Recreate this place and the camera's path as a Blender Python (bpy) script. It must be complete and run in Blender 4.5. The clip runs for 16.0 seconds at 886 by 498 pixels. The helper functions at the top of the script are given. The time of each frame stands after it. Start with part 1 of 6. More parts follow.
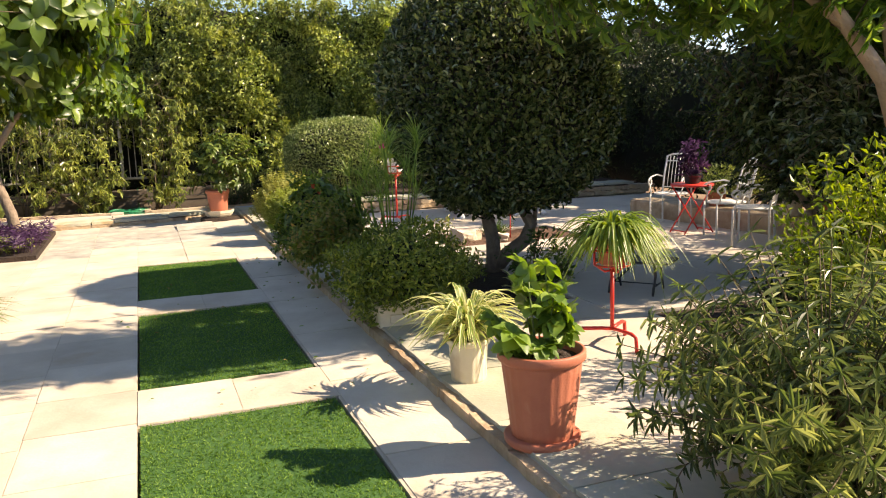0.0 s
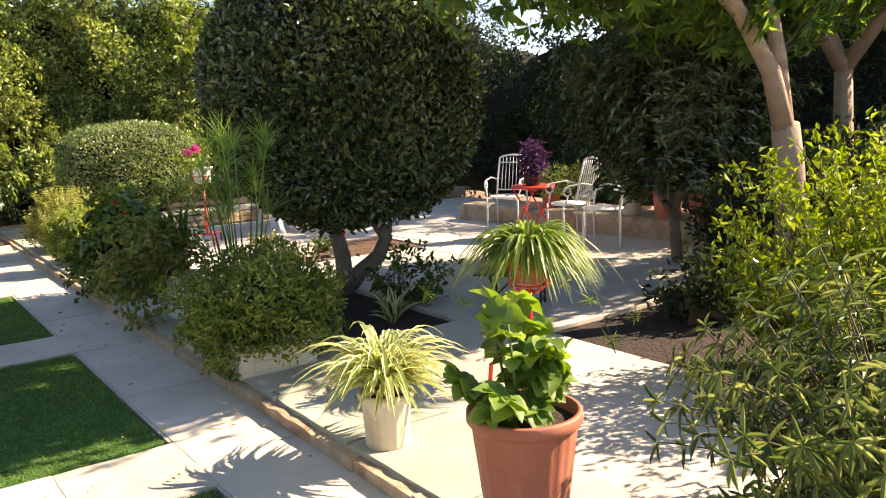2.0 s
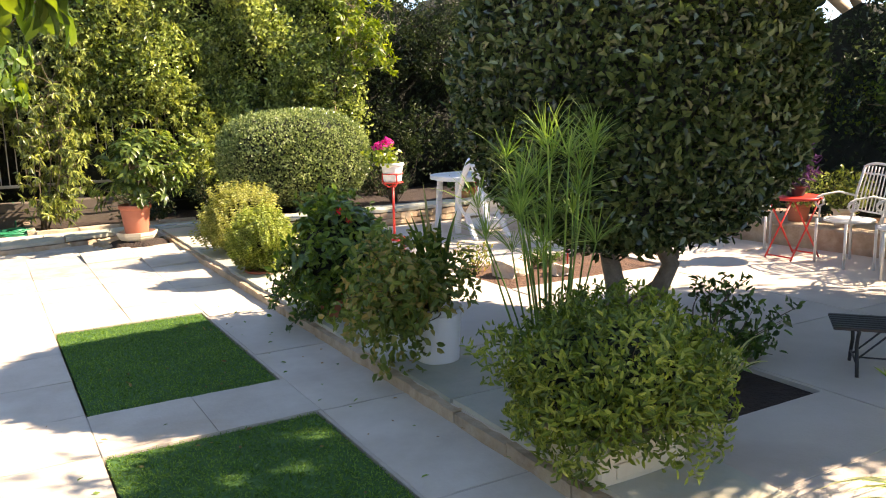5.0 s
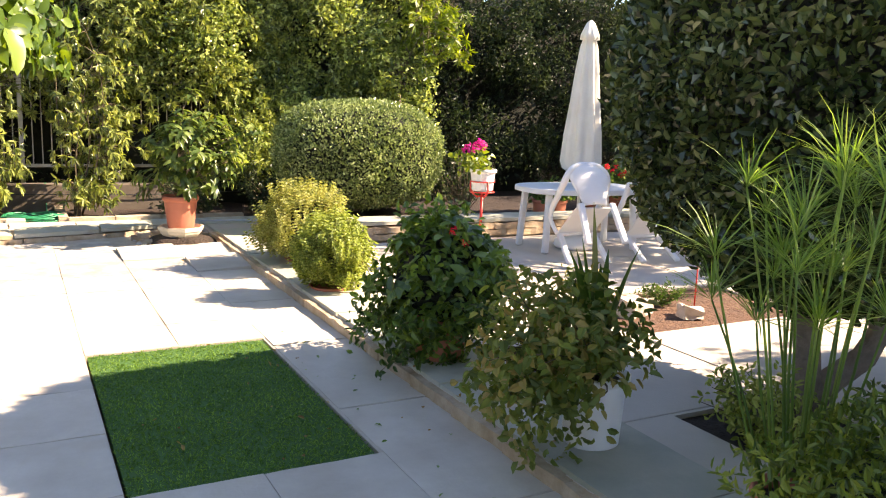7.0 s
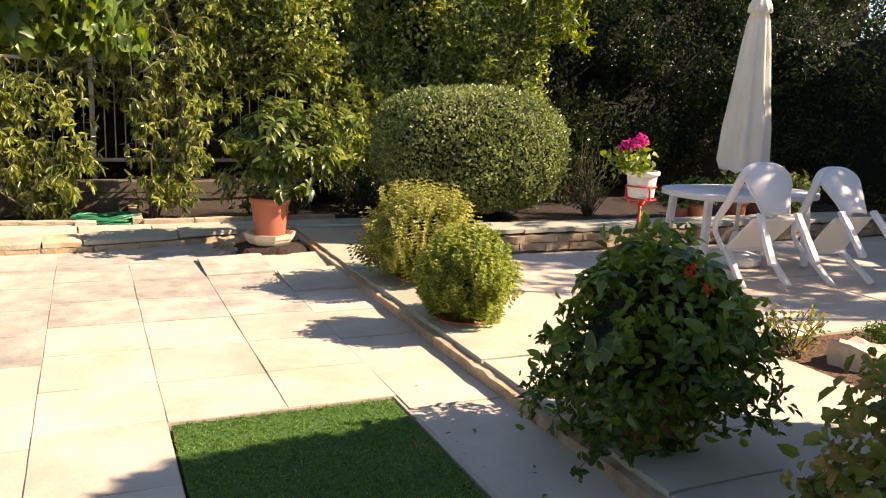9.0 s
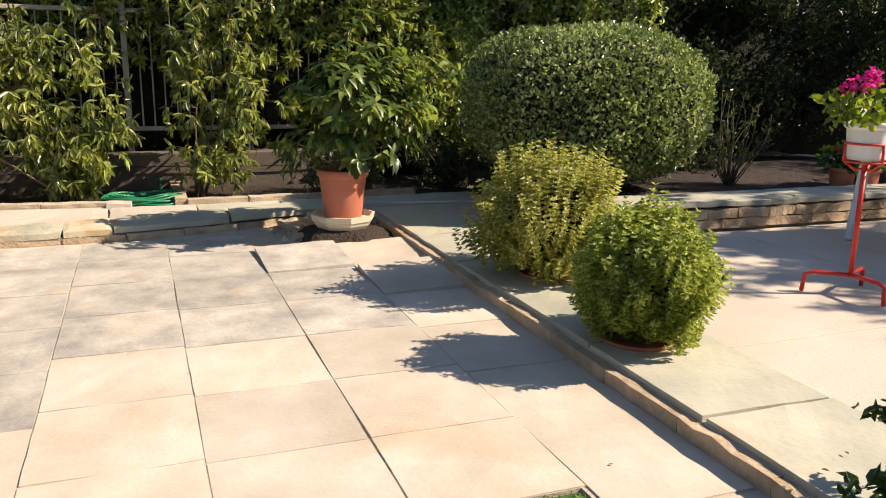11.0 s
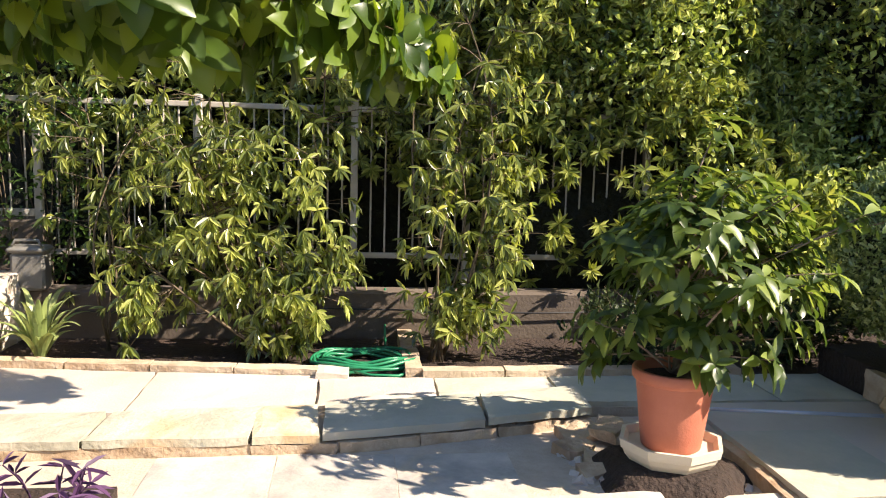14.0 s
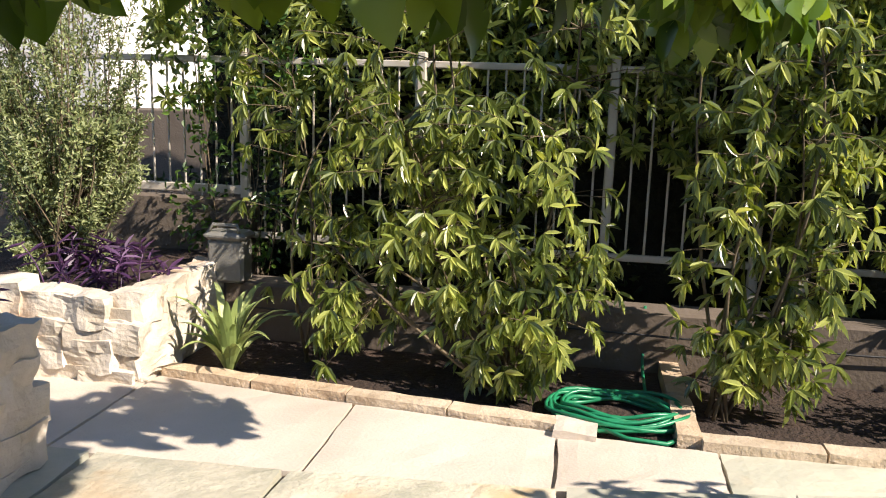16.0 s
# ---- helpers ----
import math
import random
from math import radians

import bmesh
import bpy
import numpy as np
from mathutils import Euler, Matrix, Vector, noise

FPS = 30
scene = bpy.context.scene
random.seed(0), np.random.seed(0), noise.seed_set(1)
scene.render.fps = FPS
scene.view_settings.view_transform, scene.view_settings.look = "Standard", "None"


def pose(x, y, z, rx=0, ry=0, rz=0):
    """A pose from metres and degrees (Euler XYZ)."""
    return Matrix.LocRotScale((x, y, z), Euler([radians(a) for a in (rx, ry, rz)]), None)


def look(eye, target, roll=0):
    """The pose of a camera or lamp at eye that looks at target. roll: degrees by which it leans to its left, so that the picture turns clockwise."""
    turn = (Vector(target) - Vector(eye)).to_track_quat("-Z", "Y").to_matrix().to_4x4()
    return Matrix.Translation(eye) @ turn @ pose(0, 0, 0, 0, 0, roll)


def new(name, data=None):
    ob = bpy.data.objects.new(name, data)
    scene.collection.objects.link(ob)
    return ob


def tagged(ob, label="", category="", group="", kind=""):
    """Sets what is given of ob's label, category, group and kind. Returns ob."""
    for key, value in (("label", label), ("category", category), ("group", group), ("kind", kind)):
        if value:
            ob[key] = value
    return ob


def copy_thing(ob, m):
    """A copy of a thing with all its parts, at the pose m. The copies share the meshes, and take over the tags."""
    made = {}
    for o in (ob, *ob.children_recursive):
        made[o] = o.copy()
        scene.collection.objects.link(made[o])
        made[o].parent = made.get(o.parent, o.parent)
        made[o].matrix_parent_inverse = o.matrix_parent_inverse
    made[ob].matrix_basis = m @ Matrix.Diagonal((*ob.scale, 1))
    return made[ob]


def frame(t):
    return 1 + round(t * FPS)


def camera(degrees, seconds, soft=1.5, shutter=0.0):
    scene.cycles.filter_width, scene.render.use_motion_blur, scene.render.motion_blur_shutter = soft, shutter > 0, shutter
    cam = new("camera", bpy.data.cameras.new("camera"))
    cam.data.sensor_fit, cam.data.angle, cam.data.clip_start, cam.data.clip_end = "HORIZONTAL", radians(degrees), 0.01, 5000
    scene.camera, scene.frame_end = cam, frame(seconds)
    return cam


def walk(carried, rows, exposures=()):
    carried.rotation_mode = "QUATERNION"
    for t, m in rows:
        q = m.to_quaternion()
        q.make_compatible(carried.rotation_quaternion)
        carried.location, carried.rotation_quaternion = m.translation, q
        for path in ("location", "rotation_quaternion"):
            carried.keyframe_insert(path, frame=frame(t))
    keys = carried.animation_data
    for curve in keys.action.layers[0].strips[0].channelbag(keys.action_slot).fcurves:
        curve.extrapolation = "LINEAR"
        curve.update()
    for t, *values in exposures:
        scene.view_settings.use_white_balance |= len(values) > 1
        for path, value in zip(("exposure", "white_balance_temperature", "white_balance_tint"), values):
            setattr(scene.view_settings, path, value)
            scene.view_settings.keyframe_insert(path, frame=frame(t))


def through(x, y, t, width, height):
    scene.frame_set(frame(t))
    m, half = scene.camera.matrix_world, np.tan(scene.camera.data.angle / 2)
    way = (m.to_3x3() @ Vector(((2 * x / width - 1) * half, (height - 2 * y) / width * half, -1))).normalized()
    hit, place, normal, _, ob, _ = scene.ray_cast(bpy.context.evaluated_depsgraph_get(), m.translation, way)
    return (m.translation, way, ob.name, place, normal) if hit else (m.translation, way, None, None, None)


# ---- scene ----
cam = camera(57.5, 16.0, soft=1.1)
PATH = [
    (0, (0.152, -0.075, 1.672), (0.832, 1.777, 1.345), -1.8),
    (0.5, (0.04, 0.218, 1.675), (0.934, 1.984, 1.384), -2.6),
    (1, (0.016, 0.562, 1.608), (1.014, 2.27, 1.312), -3.1),
    (1.5, (-0.032, 0.883, 1.617), (1.063, 2.522, 1.279), -4.1),
    (2, (-0.008, 1.171, 1.63), (1.152, 2.766, 1.298), -2.3),
    (2.5, (-0.024, 1.461, 1.636), (1.157, 3.049, 1.344), -1.4),
    (3, (-0.066, 1.829, 1.625), (1.141, 3.397, 1.33), -1.9),
    (3.5, (-0.199, 2.111, 1.647), (0.997, 3.683, 1.332), -1.4),
    (4, (-0.235, 2.476, 1.676), (0.872, 4.112, 1.362), -2.0),
    (4.5, (-0.323, 2.893, 1.68), (0.687, 4.587, 1.347), -1.8),
    (4.7, (-0.383, 3.052, 1.704), (0.608, 4.754, 1.356), -1.8),
    (6.8, (-0.398, 4.501, 1.651), (0.532, 6.238, 1.311), 1.9),
    (7, (-0.348, 4.722, 1.653), (0.585, 6.456, 1.304), 2.3),
    (7.5, (-0.327, 5.07, 1.612), (0.575, 6.819, 1.255), 4.1),
    (8, (-0.331, 5.493, 1.601), (0.51, 7.265, 1.213), 3.8),
    (8.5, (-0.337, 5.844, 1.584), (0.477, 7.627, 1.184), 2.3),
    (9, (-0.303, 6.284, 1.601), (0.496, 8.078, 1.222), 2.3),
    (9.2, (-0.281, 6.436, 1.609), (0.487, 8.245, 1.239), 2.5),
    (11.3, (-0.14, 8.264, 1.346), (0.537, 10.089, 0.888), 0.7),
    (11.5, (-0.183, 8.418, 1.346), (0.477, 10.251, 0.896), 0.8),
    (12, (-0.149, 8.876, 1.416), (0.444, 10.744, 1.017), 1.5),
    (12.5, (-0.184, 9.305, 1.472), (0.37, 11.204, 1.178), 0.5),
    (13, (-0.248, 9.682, 1.514), (0.272, 11.596, 1.256), -0.6),
    (13.5, (-0.25, 10.081, 1.54), (0.148, 12.025, 1.289), 0.5),
    (14, (-0.217, 10.494, 1.579), (0.003, 12.464, 1.315), 1.6),
    (14.5, (-0.267, 10.92, 1.605), (-0.186, 12.895, 1.296), 1.0),
    (15, (-0.306, 11.255, 1.655), (-0.349, 13.223, 1.298), 1.1),
    (15.5, (-0.329, 11.585, 1.661), (-0.528, 13.543, 1.306), 1.5),
    (16, (-0.372, 11.896, 1.634), (-0.706, 13.832, 1.257), 1.8),
]
walk(cam, [(t, look(eye, target, roll)) for t, eye, target, roll in PATH], [(0, 1.15, 8200, 14), (1.5, 1.4, 8100, 14), (3.0, 1.7, 7800, 17), (4.5, 1.8, 7800, 16), (7.0, 1.9, 7900, 18), (8.0, 1.7, 8000, 17), (8.5, 1.5, 8100, 17), (9.0, 1.1, 8300, 20), (11.5, 0.72, 7200, 13), (12.5, 1.05, 7500, 12), (13.5, 1.4, 7000, 16), (14.5, 1.25, 6900, 15), (16.0, 1.0, 6600, 13)])


# ---- world, sun, exposure ----
SUN = Vector((1.19, -0.46, 1.0)).normalized()
world = bpy.data.worlds.new("sky")
scene.world = world
world.use_nodes = True
wn = world.node_tree.nodes
sky = wn.new("ShaderNodeTexSky")
sky.sky_type = "NISHITA"
sky.sun_disc = False
sky.sun_elevation = math.asin(SUN.z)
sky.sun_rotation = math.atan2(SUN.x, SUN.y)
sky.altitude = 100
sky.air_density, sky.dust_density, sky.ozone_density = 0.7, 0.1, 2.0
wn["Background"].inputs["Strength"].default_value = 0.125
world.node_tree.links.new(sky.outputs[0], wn["Background"].inputs["Color"])
sun_data = bpy.data.lights.new("sun", "SUN")
sun_data.energy, sun_data.angle, sun_data.color = 4.9, radians(0.55), (1.0, 0.91, 0.78)
sun_lamp = new("sun", sun_data)
sun_lamp.matrix_world = look((20, -14, 18), (20 - SUN.x, -14 - SUN.y, 18 - SUN.z))

rng = np.random.default_rng(7)


# ---- materials ----
def nodes_of(name):
    m = bpy.data.materials.new(name)
    m.use_nodes = True
    return m, m.node_tree.nodes, m.node_tree.links


def rgb(c):
    return (c[0], c[1], c[2], 1.0)


def surface(name, base, second, scale=3.0, stain=None, stain_scale=0.8, stain_at=0.55, rough=0.75, bump=0.3, fine=60.0, metal=0.0, tint=0.0, bump_size=0.01):
    """A weathered surface: two base colours in clouds, stains of a third, fine grain as relief."""
    m, n, l = nodes_of(name)
    p = n["Principled BSDF"]
    geo = n.new("ShaderNodeNewGeometry")
    a = n.new("ShaderNodeTexNoise")
    a.inputs["Scale"].default_value, a.inputs["Detail"].default_value, a.inputs["Roughness"].default_value = scale, 8, 0.65
    l.new(geo.outputs["Position"], a.inputs["Vector"])
    r = n.new("ShaderNodeValToRGB")
    r.color_ramp.elements[0].position, r.color_ramp.elements[1].position = 0.35, 0.65
    r.color_ramp.elements[0].color, r.color_ramp.elements[1].color = rgb(base), rgb(second)
    l.new(a.outputs["Fac"], r.inputs["Fac"])
    out = r.outputs["Color"]
    if stain:
        b = n.new("ShaderNodeTexNoise")
        b.inputs["Scale"].default_value, b.inputs["Detail"].default_value, b.inputs["Distortion"].default_value = stain_scale, 9, 0.6
        l.new(geo.outputs["Position"], b.inputs["Vector"])
        s = n.new("ShaderNodeValToRGB")
        s.color_ramp.elements[0].position, s.color_ramp.elements[1].position = stain_at, stain_at + 0.16
        l.new(b.outputs["Fac"], s.inputs["Fac"])
        x = n.new("ShaderNodeMixRGB")
        l.new(s.outputs["Color"], x.inputs["Fac"])
        l.new(out, x.inputs[1])
        x.inputs[2].default_value = rgb(stain)
        out = x.outputs["Color"]
    if tint:
        oi = n.new("ShaderNodeObjectInfo")
        mr = n.new("ShaderNodeMapRange")
        mr.inputs["To Min"].default_value, mr.inputs["To Max"].default_value = 1 - tint, 1 + tint * 0.6
        l.new(oi.outputs["Random"], mr.inputs["Value"])
        hv = n.new("ShaderNodeHueSaturation")
        l.new(mr.outputs["Result"], hv.inputs["Value"])
        l.new(out, hv.inputs["Color"])
        out = hv.outputs["Color"]
    l.new(out, p.inputs["Base Color"])
    f = n.new("ShaderNodeTexNoise")
    f.inputs["Scale"].default_value, f.inputs["Detail"].default_value = fine, 6
    l.new(geo.outputs["Position"], f.inputs["Vector"])
    add = n.new("ShaderNodeMath")
    add.operation = "ADD"
    l.new(f.outputs["Fac"], add.inputs[0])
    l.new(a.outputs["Fac"], add.inputs[1])
    bm = n.new("ShaderNodeBump")
    bm.inputs["Strength"].default_value, bm.inputs["Distance"].default_value = bump, bump_size
    l.new(add.outputs["Value"], bm.inputs["Height"])
    l.new(bm.outputs["Normal"], p.inputs["Normal"])
    rr = n.new("ShaderNodeMapRange")
    rr.inputs["To Min"].default_value, rr.inputs["To Max"].default_value = max(rough - 0.12, 0.05), min(rough + 0.12, 1)
    l.new(a.outputs["Fac"], rr.inputs["Value"])
    l.new(rr.outputs["Result"], p.inputs["Roughness"])
    p.inputs["Metallic"].default_value = metal
    return m


def leafy(name, dark, mid, light, rough=0.42, through=0.3, glow=None, spread=(0.0, 0.55, 1.0), gloss=0.5):
    """Leaves: every leaf its own green, light through thin blades."""
    m, n, l = nodes_of(name)
    p = n["Principled BSDF"]
    geo = n.new("ShaderNodeNewGeometry")
    r = n.new("ShaderNodeValToRGB")
    e = r.color_ramp.elements
    e[0].position, e[0].color = spread[0], rgb(dark)
    e[1].position, e[1].color = spread[2], rgb(light)
    k = e.new(spread[1])
    k.color = rgb(mid)
    t = n.new("ShaderNodeTexNoise")
    t.inputs["Scale"].default_value = 2.2
    l.new(geo.outputs["Position"], t.inputs["Vector"])
    mx = n.new("ShaderNodeMath")
    mx.operation = "MULTIPLY_ADD"
    mx.inputs[1].default_value, mx.inputs[2].default_value = 1.1, -0.55
    l.new(t.outputs["Fac"], mx.inputs[0])
    ad = n.new("ShaderNodeMath")
    ad.operation, ad.use_clamp = "ADD", True
    l.new(geo.outputs["Random Per Island"], ad.inputs[0])
    l.new(mx.outputs["Value"], ad.inputs[1])
    l.new(ad.outputs["Value"], r.inputs["Fac"])
    l.new(r.outputs["Color"], p.inputs["Base Color"])
    p.inputs["Roughness"].default_value = rough
    p.inputs["Specular IOR Level"].default_value = gloss
    tr = n.new("ShaderNodeBsdfTranslucent")
    hs = n.new("ShaderNodeHueSaturation")
    hs.inputs["Hue"].default_value, hs.inputs["Saturation"].default_value, hs.inputs["Value"].default_value = 0.485, 1.15, 2.2
    l.new(r.outputs["Color"], hs.inputs["Color"])
    l.new(hs.outputs["Color"], tr.inputs["Color"])
    mix = n.new("ShaderNodeMixShader")
    mix.inputs["Fac"].default_value = through
    l.new(p.outputs["BSDF"], mix.inputs[1])
    l.new(tr.outputs["BSDF"], mix.inputs[2])
    l.new(mix.outputs["Shader"], n["Material Output"].inputs["Surface"])
    return m


M_TILE = surface("limestone_tile", (0.51, 0.435, 0.345), (0.65, 0.58, 0.485), 1.6, (0.50, 0.385, 0.265), 1.1, 0.59, 0.8, 0.2, 45, tint=0.12)
M_OLD_TILE = surface("weathered_tile", (0.32, 0.30, 0.27), (0.60, 0.545, 0.47), 2.8, (0.56, 0.43, 0.27), 1.7, 0.61, 0.85, 0.35, 40, tint=0.12)
M_MORTAR = surface("mortar", (0.44, 0.37, 0.29), (0.54, 0.47, 0.38), 9, rough=0.9, bump=0.5)
M_TERRACE = surface("terrace_concrete", (0.52, 0.45, 0.37), (0.61, 0.535, 0.455), 1.2, (0.42, 0.34, 0.27), 0.6, 0.58, 0.85, 0.3, 60, tint=0.05)
M_FLAG = surface("flagstone", (0.40, 0.40, 0.32), (0.54, 0.51, 0.41), 2.2, (0.50, 0.39, 0.25), 1.5, 0.59, 0.75, 0.3, 35, tint=0.14)
M_SLATE = surface("grey_green_flagstone", (0.36, 0.35, 0.27), (0.56, 0.51, 0.40), 4.5, (0.48, 0.34, 0.20), 2.0, 0.55, 0.75, 0.7, 35, tint=0.16)
M_KERB = surface("rough_kerb_stone", (0.42, 0.30, 0.19), (0.56, 0.44, 0.31), 9, (0.30, 0.19, 0.11), 3.0, 0.55, 0.9, 0.9, 45, tint=0.12)
M_PALEKERB = surface("pale_kerb_stone", (0.47, 0.37, 0.26), (0.62, 0.51, 0.38), 8, (0.38, 0.27, 0.17), 3.0, 0.58, 0.9, 0.8, 45, tint=0.1)
M_SANDY = surface("sandy_flagstone", (0.50, 0.43, 0.30), (0.62, 0.54, 0.40), 3.5, (0.50, 0.36, 0.20), 2.2, 0.52, 0.75, 0.6, 35, tint=0.1)
# Base darkened past the soil's own tone to hold the shrubs' shade.
M_SOIL = surface("soil", (0.030, 0.019, 0.014), (0.048, 0.029, 0.020), 7, (0.085, 0.048, 0.032), 1.5, 0.6, 0.95, 1.0, 35, bump_size=0.03)
M_REDSOIL = surface("red_soil", (0.095, 0.050, 0.031), (0.16, 0.082, 0.048), 6, (0.10, 0.05, 0.03), 1.5, 0.55, 0.95, 1.0, 30, bump_size=0.03)
M_EARTH = surface("dry_earth", (0.22, 0.14, 0.09), (0.30, 0.20, 0.13), 0.6, (0.15, 0.10, 0.06), 0.2, 0.55, 0.95, 0.8, 12, bump_size=0.03)
# Grey concrete; the shrubs' shade on the low wall is in its colour.
M_WALL = surface("shaded_concrete", (0.10, 0.077, 0.058), (0.145, 0.115, 0.09), 2.2, (0.17, 0.135, 0.105), 1.0, 0.55, 0.9, 0.5, 40)
M_RUBBLE = surface("limestone_rubble", (0.54, 0.46, 0.36), (0.70, 0.62, 0.52), 5, (0.45, 0.29, 0.18), 2.0, 0.54, 0.9, 0.9, 30, tint=0.15)
M_WHITEWALL = surface("white_render", (0.62, 0.60, 0.56), (0.70, 0.68, 0.65), 1.0, (0.66, 0.62, 0.56), 0.4, 0.6, 0.9, 0.2, 50)
M_TERRACOTTA = surface("terracotta", (0.44, 0.135, 0.080), (0.51, 0.175, 0.105), 5, (0.56, 0.29, 0.20), 2.2, 0.64, 0.6, 0.15, 80)
M_CREAM = surface("cream_plastic", (0.66, 0.58, 0.44), (0.72, 0.66, 0.53), 5, (0.48, 0.36, 0.22), 2.5, 0.62, 0.55, 0.1, 80)
M_WHITE = surface("white_plastic", (0.78, 0.78, 0.78), (0.83, 0.83, 0.82), 3, (0.66, 0.63, 0.56), 2.5, 0.66, 0.4, 0.05, 80)
M_CLOTH = surface("cream_canvas", (0.74, 0.69, 0.58), (0.80, 0.76, 0.66), 4, (0.64, 0.57, 0.45), 1.6, 0.62, 0.85, 0.2, 200)
M_WHITE_IRON = surface("white_painted_iron", (0.72, 0.71, 0.68), (0.78, 0.77, 0.75), 8, (0.50, 0.42, 0.34), 6, 0.66, 0.45, 0.15, 90)
M_RED = surface("red_painted_iron", (0.62, 0.035, 0.025), (0.70, 0.055, 0.040), 8, (0.42, 0.05, 0.03), 6, 0.66, 0.38, 0.1, 90)
M_BLACK = surface("black_iron", (0.018, 0.018, 0.020), (0.030, 0.030, 0.030), 9, rough=0.5, bump=0.15)
M_FENCE = surface("cream_painted_steel", (0.46, 0.41, 0.34), (0.54, 0.49, 0.42), 6, (0.30, 0.20, 0.13), 4, 0.62, 0.55, 0.2, 70)
M_BARK = surface("grey_brown_bark", (0.20, 0.15, 0.11), (0.30, 0.23, 0.17), 14, (0.13, 0.09, 0.07), 5, 0.55, 0.9, 1.0, 50)
M_PALEBARK = surface("pale_brown_bark", (0.36, 0.24, 0.16), (0.46, 0.32, 0.22), 10, (0.25, 0.17, 0.11), 4, 0.58, 0.85, 0.8, 50)
M_TWIG = surface("twig", (0.10, 0.075, 0.045), (0.16, 0.12, 0.07), 20, rough=0.85)
M_STEM = surface("green_stem", (0.10, 0.15, 0.04), (0.16, 0.21, 0.07), 20, rough=0.6)
# Near-black: the shade inside crowns and hedges is put into this colour.
M_INSIDE = surface("painted_inner_shade", (0.012, 0.014, 0.008), (0.024, 0.025, 0.013), 9, rough=0.95, bump=1.0, bump_size=0.05)
M_HOSE = surface("green_hose", (0.010, 0.16, 0.07), (0.016, 0.22, 0.10), 12, rough=0.35, bump=0.05)
M_TURFBASE = surface("turf_backing", (0.035, 0.10, 0.018), (0.05, 0.13, 0.025), 30, rough=0.9)
M_METAL = surface("blue_grey_pole", (0.40, 0.46, 0.55), (0.48, 0.54, 0.62), 8, rough=0.4, metal=0.3)
M_WOOD = surface("weathered_wood", (0.30, 0.21, 0.11), (0.40, 0.29, 0.16), 12, rough=0.8)
M_GREYBOX = surface("grey_enamel", (0.17, 0.165, 0.145), (0.22, 0.21, 0.185), 6, rough=0.5)
M_GRAVEL = surface("pale_gravel", (0.55, 0.50, 0.44), (0.66, 0.61, 0.55), 20, rough=0.9, tint=0.2)

L_TURF = leafy("turf_blades", (0.045, 0.115, 0.016), (0.105, 0.21, 0.032), (0.20, 0.32, 0.065), 0.6, 0.34)
L_TOPIARY = leafy("dark_glossy_leaves", (0.026, 0.044, 0.015), (0.064, 0.094, 0.030), (0.16, 0.195, 0.068), 0.26, 0.2, gloss=0.8)
L_ROUND = leafy("clipped_box_leaves", (0.060, 0.095, 0.026), (0.17, 0.225, 0.070), (0.42, 0.48, 0.22), 0.32, 0.27, gloss=0.7)
L_GOLD = leafy("golden_box_leaves", (0.14, 0.165, 0.038), (0.31, 0.33, 0.085), (0.50, 0.49, 0.19), 0.42, 0.34)
L_GOLDGREEN = leafy("yellow_green_box_leaves", (0.11, 0.155, 0.032), (0.255, 0.315, 0.072), (0.44, 0.48, 0.16), 0.42, 0.34)
L_JASMINE = leafy("jasmine_leaves", (0.060, 0.095, 0.018), (0.125, 0.18, 0.030), (0.29, 0.33, 0.07), 0.34, 0.3)
L_DEEP = leafy("deep_green_leaves", (0.030, 0.065, 0.015), (0.060, 0.12, 0.024), (0.12, 0.20, 0.04), 0.32, 0.28, gloss=0.6)
L_BUSH = leafy("broad_bush_leaves", (0.045, 0.09, 0.016), (0.095, 0.165, 0.028), (0.19, 0.275, 0.050), 0.34, 0.3, gloss=0.6)
L_OLIVE = leafy("olive_russet_leaves", (0.085, 0.125, 0.028), (0.17, 0.215, 0.045), (0.34, 0.26, 0.09), 0.45, 0.3)
L_HEDGE = leafy("hedge_leaves", (0.042, 0.072, 0.017), (0.20, 0.26, 0.062), (0.54, 0.59, 0.23), 0.28, 0.36, gloss=0.9)
# Darker copy of the hedge leaves: shade on the hedges put into colour.
L_HEDGESHADE = leafy("shaded_hedge_leaves", (0.012, 0.024, 0.009), (0.024, 0.042, 0.014), (0.075, 0.10, 0.036), 0.45, 0.18, gloss=0.4)
L_GLOSSY = leafy("glossy_leaves", (0.030, 0.058, 0.014), (0.080, 0.125, 0.026), (0.23, 0.29, 0.075), 0.36, 0.3, gloss=0.45)
L_LIME = leafy("lime_leaves", (0.085, 0.135, 0.018), (0.16, 0.22, 0.030), (0.29, 0.345, 0.065), 0.42, 0.35)
L_WHORL = leafy("whorled_light_leaves", (0.050, 0.074, 0.015), (0.165, 0.205, 0.042), (0.44, 0.47, 0.14), 0.30, 0.32, gloss=0.8)
L_CITRUS = leafy("citrus_leaves", (0.030, 0.062, 0.011), (0.070, 0.125, 0.020), (0.17, 0.24, 0.040), 0.36, 0.30, gloss=0.4)
L_SHRUB = leafy("grey_green_leaves", (0.036, 0.060, 0.018), (0.085, 0.122, 0.036), (0.24, 0.27, 0.095), 0.36, 0.34)
L_SILVER = leafy("silver_green_leaves", (0.10, 0.13, 0.055), (0.20, 0.235, 0.10), (0.36, 0.39, 0.19), 0.5, 0.25)
L_TREE = leafy("drooping_tree_leaves", (0.045, 0.095, 0.020), (0.095, 0.175, 0.032), (0.20, 0.28, 0.06), 0.4, 0.48)
